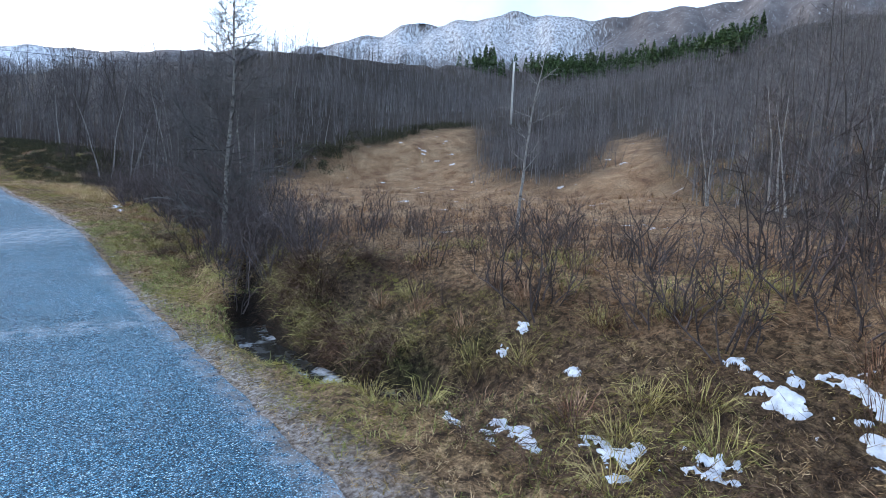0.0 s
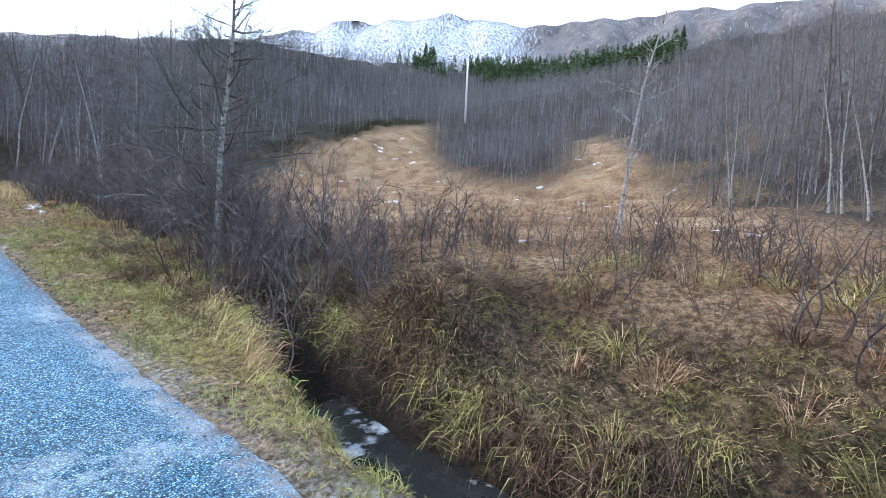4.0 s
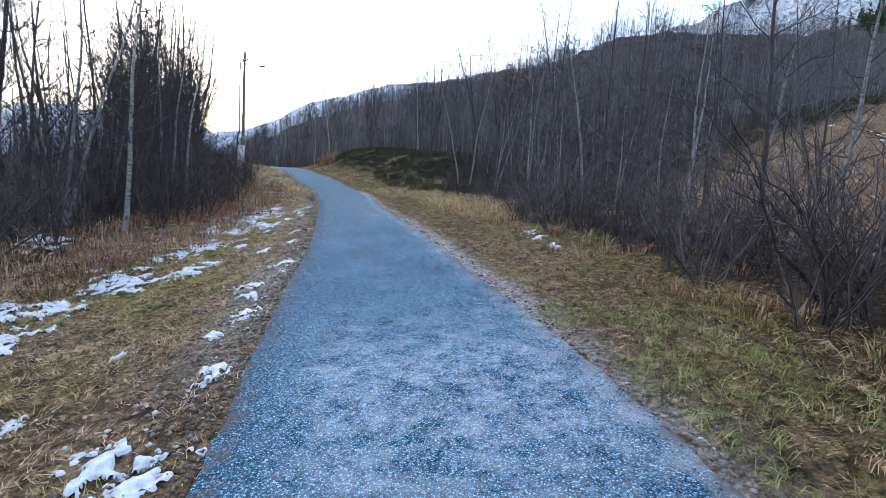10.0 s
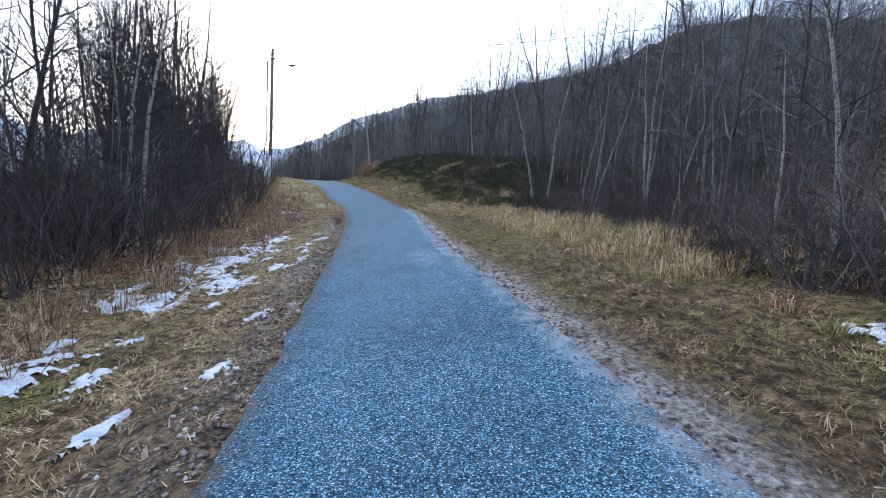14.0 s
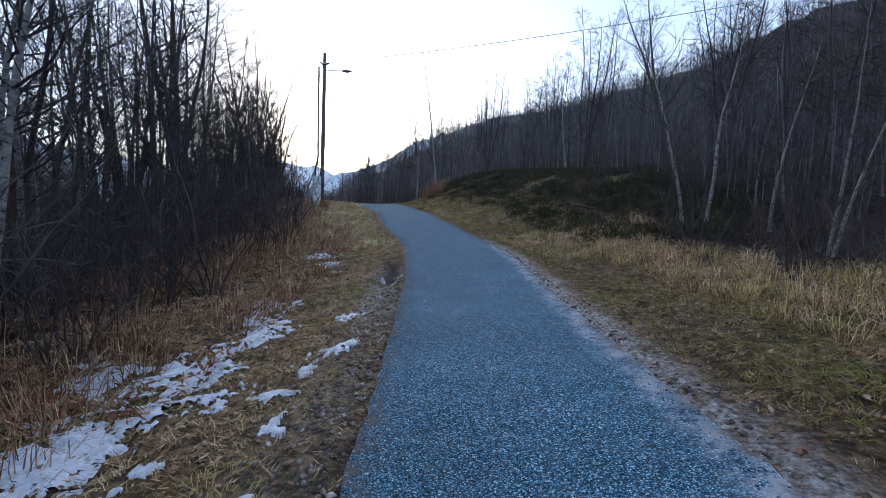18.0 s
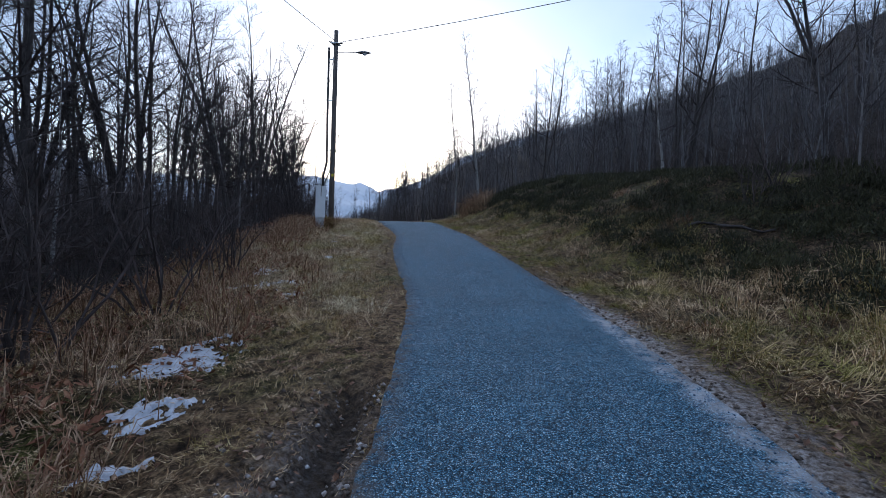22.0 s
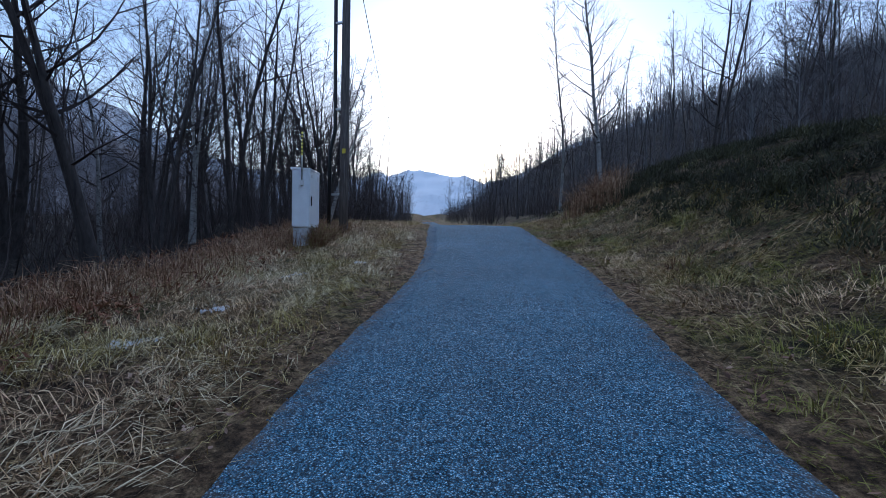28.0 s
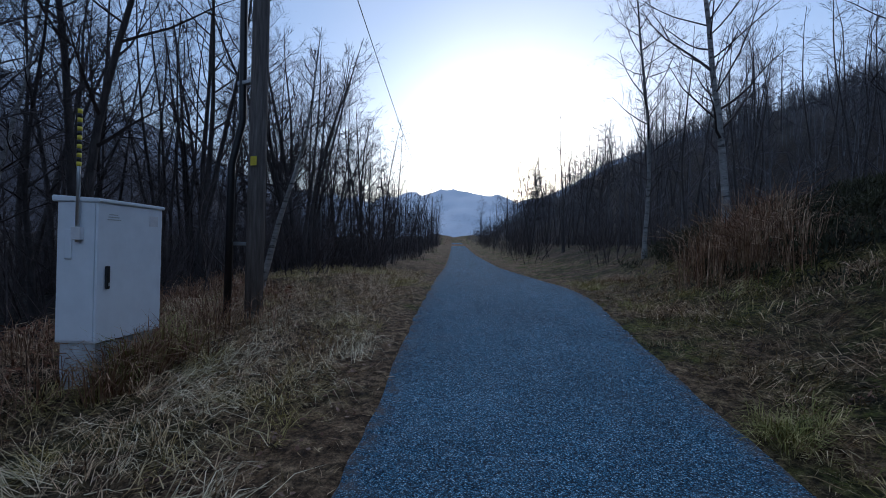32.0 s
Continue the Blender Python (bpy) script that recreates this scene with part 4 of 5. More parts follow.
for i in range(10):
    y = rng.uniform(34, 44)
    drop(rng.choice(LOW + HIGH), float(edge_r(y)) + rng.uniform(4.2, 6.5), y, rng.uniform(0.6, 0.9), "shrubs along the high side")

# ---- grass ----
def blade_mat(name, stops, patch, amount):
    m, n, k, geo, noise_tex, ramp, mix, maths, bump = nodes_of(name, 0.75)
    pick = maths("ADD", maths("MULTIPLY", geo.outputs["Random Per Island"], 0.5), maths("MULTIPLY", ramp(noise_tex(7.5, 6, 0.68), [(0.40, 0.0), (0.60, 1.0)]), 0.55))
    col = ramp(pick, stops)
    f = maths("MULTIPLY", ramp(noise_tex(0.9, 6), [(0.45, 0.0), (0.62, 1.0)]), amount)
    col = mix(f, col, patch)
    k.new(col, n["Principled BSDF"].inputs["Base Color"])
    return m

def blades(x, y, length, width, way, tilt, curl, rs, lift=0.0):
    n = len(x)
    z = ground(x, y) + lift - 0.01
    p0 = np.stack((x, y, z), -1)
    def d(t):
        return np.stack((np.cos(way) * np.sin(t), np.sin(way) * np.sin(t), np.cos(t)), -1)
    side = np.stack((-np.sin(way), np.cos(way), rs.normal(0, 0.5, n)), -1) * (width / 2)[:, None]
    p1 = p0 + d(tilt) * (length * 0.55)[:, None]
    p2 = p1 + d(tilt + curl) * (length * 0.45)[:, None]
    p2[:, 2] = np.maximum(p2[:, 2], ground(p2[:, 0], p2[:, 1], False) + 0.008)
    return np.stack((p0 - side, p0 + side, p1 - side * 0.8, p1 + side * 0.8, p2), 1).reshape(-1, 3)

def grass(name, parts, m, label):
    co = np.concatenate(parts)
    n = len(co) // 5
    f = (np.arange(n) * 5)[:, None, None] + np.array(((0, 1, 3), (0, 3, 2), (2, 3, 4)))
    tagged(new(name, fast_mesh(name, co, f.reshape(-1, 3), m)), label, "grass", kind="stuff")

SNOW = [(1.95, 1.75, 0.3), (2.12, 1.35, 0.55), (2.4, 0.75, 0.7), (2.75, 0.3, 0.5), (3.58, 2.43, 0.25), (3.27, 2.42, 0.24), (3.2, 1.58, 0.22), (3.66, 0.48, 0.22),
        (3.5, 0.11, 0.6), (3.75, -0.25, 0.62), (3.4, -0.4, 0.4), (-4.37, 16.36, 1.1), (-4.9, 17.39, 0.9), (-4.39, 17.69, 0.6), (-4.33, 18.92, 1.0), (-3.56, 19.34, 0.7),
        (-1.87, 15.2, 0.3), (-1.8, 13.95, 0.42), (-2.13, 14.19, 0.45), (-3.58, 14.92, 0.5), (-3.03, 14.11, 0.5), (-1.99, 13.03, 0.35), (-5.36, 20.53, 0.8),
        (-6.86, 21.46, 0.9), (-3.43, 20.0, 0.4), (-2.1, 19.2, 0.33), (-2.02, 18.66, 0.2), (-4.04, 21.49, 1.0), (-3.73, 24.4, 1.0), (-4.25, 28.6, 0.9), (2.45, 21.13, 0.42),
        (2.33, 20.25, 0.4), (2.38, 19.48, 0.3), (-4.48, 27.84, 0.9), (-5.15, 27.61, 0.49), (-4.31, 26.35, 0.95), (-4.2, 26.95, 0.9), (-3.3, 27.13, 0.38),
        (-4.12, 25.45, 0.7), (-3.84, 24.9, 0.5), (-4.56, 25.05, 0.43), (-3.29, 24.28, 0.34), (-5.03, 25.76, 0.5), (-3.07, 28.04, 0.45), (-5.36, 33.98, 0.5),
        (-5.42, 34.28, 0.6), (-4.92, 33.17, 0.38), (-4.63, 32.58, 0.22), (-7.34, 38.7, 0.5), (-6.29, 37.81, 0.33), (-6.72, 37.53, 0.55), (-5.88, 36.97, 0.36),
        (-6.93, 40.54, 0.25), (-8.45, 45.1, 0.24), (-8.05, 46.2, 0.2), (-3.35, 31.6, 0.35), (-3.45, 32.3, 0.3), (-4.92, 30.0, 0.6), (-4.75, 30.35, 0.6), (-4.42, 30.4, 0.35), (-4.55, 29.55, 0.5),
        (-2.05, 16.75, 0.4), (-2.15, 17.4, 0.3), (-7.71, 42.26, 0.25), (-7.91, 43.28, 0.2)]

SNOW = [(x, y, w * (0.62 if y < 3 else 1.35 if y > 32 else 1)) for x, y, w in SNOW]
more = random.Random(77)
for i in range(46):
    y = more.uniform(13, 29.5)
    SNOW.append((float(edge_l(y)) - more.uniform(0.25, 3.2), y, more.uniform(0.16, 0.4)))
for i in range(14):
    y = more.uniform(23.5, 29)
    SNOW.append((float(edge_l(y)) - more.uniform(0.5, 2.6), y, more.uniform(0.4, 0.8)))

thin = np.random.RandomState(17)

def clear_of_snow(x, y):
    ok = np.ones(len(x), bool)
    for sx, sy, w in SNOW:
        ok &= np.hypot(x - sx, y - sy) > 0.3 * w
    return ok | (thin.random(len(x)) < 0.42)

STRAW = blade_mat("matted_straw", [(0.05, (0.055, 0.030, 0.019)), (0.30, (0.32, 0.195, 0.11)), (0.55, (0.66, 0.46, 0.27)), (0.88, (0.92, 0.71, 0.45))], (0.40, 0.35, 0.07), 0.6)
GREENISH = blade_mat("yellow_green_tussock", [(0.0, (0.06, 0.065, 0.02)), (0.5, (0.28, 0.27, 0.075)), (1.0, (0.58, 0.50, 0.22))], (0.42, 0.30, 0.14), 0.6)
BROWN = blade_mat("dead_brown_stalks", [(0.0, (0.035, 0.018, 0.012)), (0.5, (0.29, 0.165, 0.095)), (0.95, (0.74, 0.54, 0.35))], (0.24, 0.105, 0.06), 0.5)
DARK = blade_mat("dark_dead_stems", [(0.0, (0.025, 0.018, 0.015)), (0.55, (0.085, 0.054, 0.038)), (1.0, (0.23, 0.155, 0.10))], (0.11, 0.055, 0.038), 0.5)

WORN = blade_mat("weathered_verge_grass", [(0.05, (0.026, 0.016, 0.010)), (0.30, (0.10, 0.060, 0.034)), (0.55, (0.33, 0.22, 0.115)), (0.88, (0.66, 0.49, 0.29))], (0.28, 0.285, 0.05), 0.75)

RUSTY = blade_mat("rusty_heath_grass", [(0.0, (0.07, 0.034, 0.019)), (0.5, (0.27, 0.155, 0.082)), (1.0, (0.58, 0.40, 0.24))], (0.24, 0.115, 0.055), 0.5)

def verge_grass():
    rs = np.random.RandomState(12)
    out = []
    for n, y0, y1, o0, o1, right, size in ((5200, -2, 34, 0.03, 2.9, True, 0.66), (6000, 8, 36, 0.03, 4.2, False, 0.7), (2600, 34, 56, 0.03, 3.4, True, 1.7), (4000, 35, 57, 0.03, 4.6, False, 1.8)):
        y = rs.uniform(y0, y1, n)
        o = o0 + (o1 - o0) * rs.random(n)
        x = np.where(right, edge_r(y) + o, edge_l(y) - o)
        keep = clear_of_snow(x, y) & (hollow_at(edge_l(y) - x, y) < 0.3) & (ditch_at(x, y) < 0.35) & (rs.random(n) < np.where(right, np.where((y > 16) & (y < 38), smooth((o - 0.16) / 0.25), 0.5 + 0.5 * smooth(o / 0.3)), 0.25 + 0.75 * smooth((o - 0.2) / 0.6)))
        x, y, o = x[keep], y[keep], o[keep]
        comb = 6.283 * waves(x, y, 2.6, 42) + rs.normal(0, 0.5, len(x))
        grown = size * rs.uniform(0.6, 1.25, len(x)) * (0.55 + 0.45 * smooth(o / 0.7))
        per = 9
        cx, cy, comb, grown = (np.repeat(c, per) for c in (x, y, comb, grown))
        n = len(cx)
        dx, dy = rs.normal(0, 0.030, n) * grown, rs.normal(0, 0.030, n) * grown
        way = np.where(rs.random(n) < 0.55, comb + rs.normal(0, 0.45, n), np.arctan2(dy, dx))
        out.append(blades(cx + dx, cy + dy, grown * rs.uniform(0.06, 0.17, n), rs.uniform(0.003, 0.0055, n) * (0.6 + 0.4 * grown), way, rs.uniform(0.35, 1.25, n), rs.uniform(0.2, 1.1, n), rs))
    grass("matted_grass", out[0::2], WORN, "matted brown and mossy winter grass on the verge")
    grass("matted_grass", out[1::2], STRAW, "matted straw-coloured winter grass on the verge")
    mats = []
    for n, y0, y1, o0, o1, right in ((230000, -2, 34, 0.0, 2.9, True), (260000, 8, 36, 0.0, 4.2, False), (60000, 34, 55, 0.0, 3.0, True), (90000, 36, 56, 0.0, 4.4, False)):
        y = rs.uniform(y0, y1, n)
        o = o0 + (o1 - o0) * rs.random(n)
        x = np.where(right, edge_r(y) + o, edge_l(y) - o)
        keep = clear_of_snow(x, y) & (hollow_at(edge_l(y) - x, y) < 0.3) & (ditch_at(x, y) < 0.3) & (rs.random(n) < np.where(right, np.where((y > 16) & (y < 38), smooth((o - 0.16) / 0.25), 0.35 + 0.65 * smooth(o / 0.3)), 0.25 + 0.75 * smooth((o - 0.2) / 0.7)))
        keep &= rs.random(n) < (0.25 + 0.75 * smooth(1.6 * waves(x, y, 0.16, 46) + 0.7)) * (0.3 + 0.7 * smooth((waves(x, y, 2.4, 48) + 0.8) / 0.9))
        x, y = x[keep], y[keep]
        n = len(x)
        way = 6.283 * waves(x, y, 1.3, 45) + rs.normal(0, 0.9, n)
        ln = rs.uniform(0.02, 0.075, n) * (1.6 if y0 > 33.5 else 1.0)
        p = np.stack((x, y, ground(x, y) + rs.uniform(-0.004, 0.014, n)), -1)
        q = p + np.stack((np.cos(way) * ln, np.sin(way) * ln, rs.uniform(-0.005, 0.05, n)), -1)
        mats.append(slivers(p, q, rs.uniform(0.003, 0.0075, n), rs))
    for m, pick in ((WORN, mats[0::2]), (STRAW, mats[1::2])):
        co = np.concatenate(pick)
        tagged(new("grass_thatch", fast_mesh("grass_thatch", co, np.arange(len(co)).reshape(-1, 3), m)), "flattened dry grass thatch on the verge", "grass", kind="stuff")

def tussocks():
    rs = np.random.RandomState(13)
    green, brown, dark, rusty = [], [], [], []
    def clump(lst, cx, cy, m, ln, spread_, tilt0, tilt1, wid=0.008, comb=None):
        x, y = cx + rs.normal(0, spread_, m), cy + rs.normal(0, spread_, m)
        way = np.arctan2(y - cy, x - cx) + rs.normal(0, 0.5, m) if comb is None else comb + rs.normal(0, 0.55, m)
        lst.append(blades(x, y, ln * rs.uniform(0.5, 1.1, m), wid * rs.uniform(0.6, 1.2, m), way, rs.uniform(tilt0, tilt1, m), rs.uniform(0.5, 1.5, m), rs))
    for i in range(250):
        y = rs.uniform(-1.5, 12)
        x = float(edge_r(y)) + rs.uniform(0.9, 4.5)
        if ditch_at(x, y) < 0.5 and waves(x, y, 1.6, 47) > -0.3 and (y < 5.2 or x < 2.0 or y > 9.5):
            clump((green, green, brown, dark, dark)[rs.randint(5)], x, y, 70, 0.4, 0.06, 0.3, 1.1, 0.005)
    for i in range(120):
        y = rs.uniform(10, 36)
        clump(green if rs.random() < 0.4 else brown, float(edge_r(y)) + rs.uniform(1.8, 3.6), y, 45, 0.3, 0.08, 0.1, 0.8)
    for i in range(560):
        y = rs.uniform(16, 52)
        v = rs.uniform(2.0 - 0.5 * float(smooth((y - 28) / 4)) + 1.3 * float(smooth((y - 38) / 4)), 4.8) + max(0, 22 - y) * 0.25
        clump(brown, float(edge_l(y)) - v, y, 46, rs.uniform(0.3, 0.7), 0.14, 0.0, 0.9)
    for i in range(90):
        y = rs.uniform(35, 56)
        clump(green if rs.random() < 0.5 else brown, float(edge_r(y)) + rs.uniform(0.8, 6), y, 45, 0.32, 0.1, 0.3, 1.0)
    for i in range(420):
        a, d = rs.uniform(0.35, 1.9), 9 + 30 * rs.random()
        x, y = HUB[0] + d * math.sin(a), HUB[1] + d * math.cos(a) - 8
        if x > float(edge_r(y)) + 4:
            clump(rusty, x, y, 26, 0.4, 0.25, 0.2, 1.0, 0.014)
    for i in range(230):
        y = rs.uniform(2.2, 9.2)
        side = 1 if rs.random() < 0.7 else -1
        x = float(stream_x(y)) + side * rs.uniform(0.48, 0.85)
        if x > float(edge_r(y)) + 0.25 and (side > 0 and y > 3.4 or y > 6.3):
            clump((green, dark, dark, dark)[rs.randint(4)] if side > 0 else (green, green, brown)[rs.randint(3)], x, y, 34, rs.uniform(0.3, 0.55), 0.07, 0.5, 1.5, 0.006, math.pi if side > 0 else 0.0)
    for i in range(46):
        a, r = rs.uniform(0, 6.283), 0.75 * math.sqrt(rs.random())
        clump(green if i % 6 == 0 else dark, 3.2 + r * math.cos(a), 6.0 + r * math.sin(a), 46, rs.uniform(0.3, 0.5), 0.07, 0.5, 1.5, 0.006, a)
    pale = []
    for i in range(210):
        y = rs.uniform(23, 38)
        clump(pale, float(edge_r(y)) + rs.uniform(1.9, 4.6), y, 48, rs.uniform(0.3, 0.6), 0.1, 0.05, 0.9, 0.006)
    bleached = []
    for i in range(330):
        y = rs.uniform(36, 51)
        v = rs.uniform(0.5, 3.8)
        if not (46.5 < y < 49.5 and v > 2.2):
            clump(bleached, float(edge_l(y)) - v, y, 40, rs.uniform(0.3, 0.55), 0.14, 0.7, 1.5, 0.006, 3.5 * waves(v, y, 4, 58) + 1)
    grass("bleached_tussocks", bleached, blade_mat("bleached_grass", [(0.0, (0.10, 0.07, 0.042)), (0.35, (0.42, 0.32, 0.19)), (0.8, (0.90, 0.77, 0.52))], (0.36, 0.34, 0.13), 0.35), "pale bleached grass tussocks combed over the bank")
    for i in range(260):
        y = rs.uniform(34, 56)
        u = rs.uniform(0.4, 3.1)
        clump(pale, float(edge_r(y)) + u, y, 44, rs.uniform(0.25, 0.45), 0.13, 0.7, 1.5, 0.006, 3.5 * waves(u, y, 4, 59) - 2)
    grass("pale_tussocks", pale, STRAW, "bleached straw-coloured grass tussocks along the verge")
    for i in range(30):
        clump(brown, -5.0 + rs.normal(0, 0.4), 53.9 + rs.normal(0, 0.45), 45, 1.25, 0.15, 0.0, 0.3, 0.011)
    for i in range(26):
        f, g = rs.uniform(-0.15, 1.0), rs.uniform(-0.28, -0.06)
        clump(brown if i % 3 else green, -10.22 + f * math.cos(radians(114.1)) - g * math.sin(radians(114.1)), 47.67 + f * math.sin(radians(114.1)) + g * math.cos(radians(114.1)), 50, rs.uniform(0.4, 0.65), 0.07, 0.05, 0.7, 0.009)
    for i in range(12):
        clump(green, -5.15 + rs.normal(0, 0.12), 49.2 + rs.normal(0, 0.2), 60, 0.22, 0.06, 0.2, 1.2, 0.006)
    for i in range(14):
        clump(brown, -10.7 + rs.normal(0, 0.5), 49.3 + rs.normal(0, 0.5), 40, 0.6, 0.14, 0.0, 0.6)
    grass("heath_tussocks", rusty, RUSTY, "rust and straw coloured grass tussocks over the open heath")
    grass("dark_tussocks", dark, DARK, "dark dead grass and stems hanging over the ditch")
    grass("green_tussocks", green, GREENISH, "yellow-green arching grass tussocks beside the ditch")
    grass("brown_stalks", brown, BROWN, "tall dead brown grass and stalks at the edge of the woods")

def heath_litter():
    rs = np.random.RandomState(15)
    n = 90000
    y = rs.uniform(-3.5, 13, n)
    o = 0.9 + 8.5 * rs.random(n) ** 1.4
    x = edge_r(y) + o
    keep = clear_of_snow(x, y) & (hollow_at(edge_l(y) - x, y) < 0.3) & (ditch_at(x, y) < 0.45) & (rs.random(n) < 0.25 + 0.75 * smooth(waves(x, y, 1.3, 49) + 0.6))
    x, y = x[keep], y[keep]
    n = len(x)
    way, ln = rs.uniform(0, 6.283, n), rs.uniform(0.06, 0.2, n)
    p = np.stack((x, y, ground(x, y) + rs.uniform(-0.01, 0.03, n)), -1)
    q = p + np.stack((np.cos(way) * ln, np.sin(way) * ln, rs.uniform(-0.02, 0.13, n)), -1)
    co = slivers(p, q, rs.uniform(0.003, 0.007, n), rs)
    near = np.repeat((x - edge_r(y) < 2.9) | (rs.random(n) < 0.15), 3)
    for m, pick, lb in ((DARK, near, "dead dark stems and litter beside the ditch"), (RUSTY, ~near, "rust-coloured dead grass lying over the heath")):
        c = co[pick]
        tagged(new("heath_litter", fast_mesh("heath_litter", c, np.arange(len(c)).reshape(-1, 3), m)), lb, "grass", kind="stuff")
    n = 34000
    y = rs.uniform(-2, 16, n)
    x = edge_r(y) + 0.12 + 1.9 * rs.random(n) ** 1.1
    keep = (ditch_at(x, y) < 0.5) & (waves(x, y, 1.8, 50) > -0.45) & (rs.random(n) < 0.25 + 0.75 * smooth((y - 4) / 3)) & ~((y > 8.2) & (x - edge_r(y) > 1.2) & (rs.random(n) < 0.8))
    x, y = x[keep], y[keep]
    n = len(x)
    g = blade_mat("fresh_green_grass", [(0.0, (0.05, 0.07, 0.016)), (0.55, (0.20, 0.245, 0.06)), (1.0, (0.44, 0.46, 0.18))], (0.42, 0.34, 0.15), 0.4)
    grass("green_grass", [blades(x, y, rs.uniform(0.05, 0.17, n), rs.uniform(0.003, 0.006, n), rs.uniform(0, 6.283, n), rs.uniform(0.2, 1.1, n), rs.uniform(0.3, 1.1, n), rs)], g, "green winter grass on the verge above the ditch")

def leaf_litter():
    rs = np.random.RandomState(16)
    n = 26000
    y = rs.uniform(6, 50, n)
    o = 0.15 + 4 * rs.random(n) ** 1.2
    x = np.where(rs.random(n) < 0.5, edge_r(y) + o, edge_l(y) - o)
    ok = (waves(x, y, 1.5, 52) > -0.2) & (ditch_at(x, y) < 0.4)
    x, y = x[ok], y[ok]
    n = len(x)
    a, s = rs.uniform(0, 6.283, n), rs.uniform(0.012, 0.030, n)
    c = np.stack((x, y, ground(x, y) + rs.uniform(0.005, 0.03, n)), -1)
    d = np.stack((np.cos(a), np.sin(a), rs.normal(0, 0.4, n)), -1) * s[:, None]
    e = np.stack((-np.sin(a), np.cos(a), rs.normal(0, 0.4, n)), -1) * (0.6 * s)[:, None]
    co = np.stack((c - d, c - e, c + d, c + e), 1).reshape(-1, 3)
    m = blade_mat("fallen_leaves", [(0.0, (0.05, 0.028, 0.02)), (0.5, (0.21, 0.11, 0.068)), (1.0, (0.50, 0.36, 0.27))], (0.13, 0.07, 0.05), 0.4)
    tagged(new("leaf_litter", fast_mesh("leaf_litter", co, np.arange(4 * n).reshape(-1, 4), m, 4)), "brown fallen leaves lying in the grass", "leaves", kind="stuff")

def dead_fern():
    rs = np.random.RandomState(19)
    n = 26000
    y = rs.uniform(25, 52, n)
    v = 1.5 + 3.4 * rs.random(n) + 0.9 * smooth((y - 38) / 4)
    x = edge_l(y) - v
    ok = (waves(x, y, 1.9, 54) > 0.05) & ~((y > 46.8) & (y < 49.2) & (x < -9.4) & (x > -11.2))
    x, y = x[ok], y[ok]
    n = len(x)
    a, s = rs.uniform(0, 6.283, n), rs.uniform(0.02, 0.06, n)
    c = np.stack((x, y, ground(x, y) + 0.01 + 0.16 * rs.random(n) ** 2), -1)
    d = np.stack((np.cos(a), np.sin(a), rs.normal(0, 0.6, n)), -1) * s[:, None]
    e = np.stack((-np.sin(a), np.cos(a), rs.normal(0, 0.6, n)), -1) * (0.28 * s)[:, None]
    co = np.stack((c - d, c - e, c + d, c + e), 1).reshape(-1, 3)
    m = blade_mat("rusty_dead_fern", [(0.0, (0.07, 0.028, 0.017)), (0.5, (0.26, 0.11, 0.062)), (1.0, (0.52, 0.29, 0.165))], (0.20, 0.09, 0.052), 0.3)
    tagged(new("dead_fern", fast_mesh("dead_fern", co, np.arange(4 * n).reshape(-1, 4), m, 4)), "collapsed rust-brown dead fern at the edge of the woods", "fern", kind="stuff")

verge_grass()
leaf_litter()
dead_fern()
tussocks()
heath_litter()

def heather():
    rs = np.random.RandomState(14)
    tris = []
    for i in range(2000):
        y = rs.uniform(36.5, 58)
        u = rs.uniform(1.9, 8.5)
        x = float(edge_r(y)) + u
        if rs.random() > smooth((u - 1.9) / 1.3) * 0.95 or waves(x, y, 3.0, 44) < -0.6:
            continue
        z, n, r = gz(x, y), 95, rs.uniform(0.2, 0.4)
        b = np.stack((x + rs.normal(0, r * 0.5, n), y + rs.normal(0, r * 0.5, n), z + rs.random(n) * 0.16), -1)
        t = b + rs.normal(0, 0.04, (n, 3)) + np.array((0, 0, 0.07))
        tris.append(slivers(b, t, np.full(n, 0.024), rs))
    edge = [(16, 39.4), (22.6, 41.2), (30.5, 43.8), (37, 45.6), (45, 45.4)]
    for i in range(190):
        k = rs.randint(4)
        f = rs.random()
        x, y = (edge[k][j] + (edge[k + 1][j] - edge[k][j]) * f + rs.normal(0, 0.9) for j in (0, 1))
        n, r = 60, rs.uniform(0.35, 0.8)
        b = np.stack((x + rs.normal(0, r * 0.5, n), y + rs.normal(0, r * 0.5, n), gz(x, y) + rs.random(n) * 0.5), -1)
        tris.append(slivers(b, b + rs.normal(0, 0.1, (n, 3)) + np.array((0, 0, 0.16)), np.full(n, 0.06), rs))
    co = np.concatenate(tris)
    tagged(new("heather", fast_mesh("heather", co, np.arange(len(co)).reshape(-1, 3), M_HEATH)), "dark green heather and moss over banks and heath", "heather", kind="stuff")

M_HEATH = mat("dark_heather", [(0.3, (0.020, 0.018, 0.011)), (0.55, (0.048, 0.048, 0.019)), (0.8, (0.11, 0.098, 0.042))], 1.5, bump=0, island=0.5)
heather()

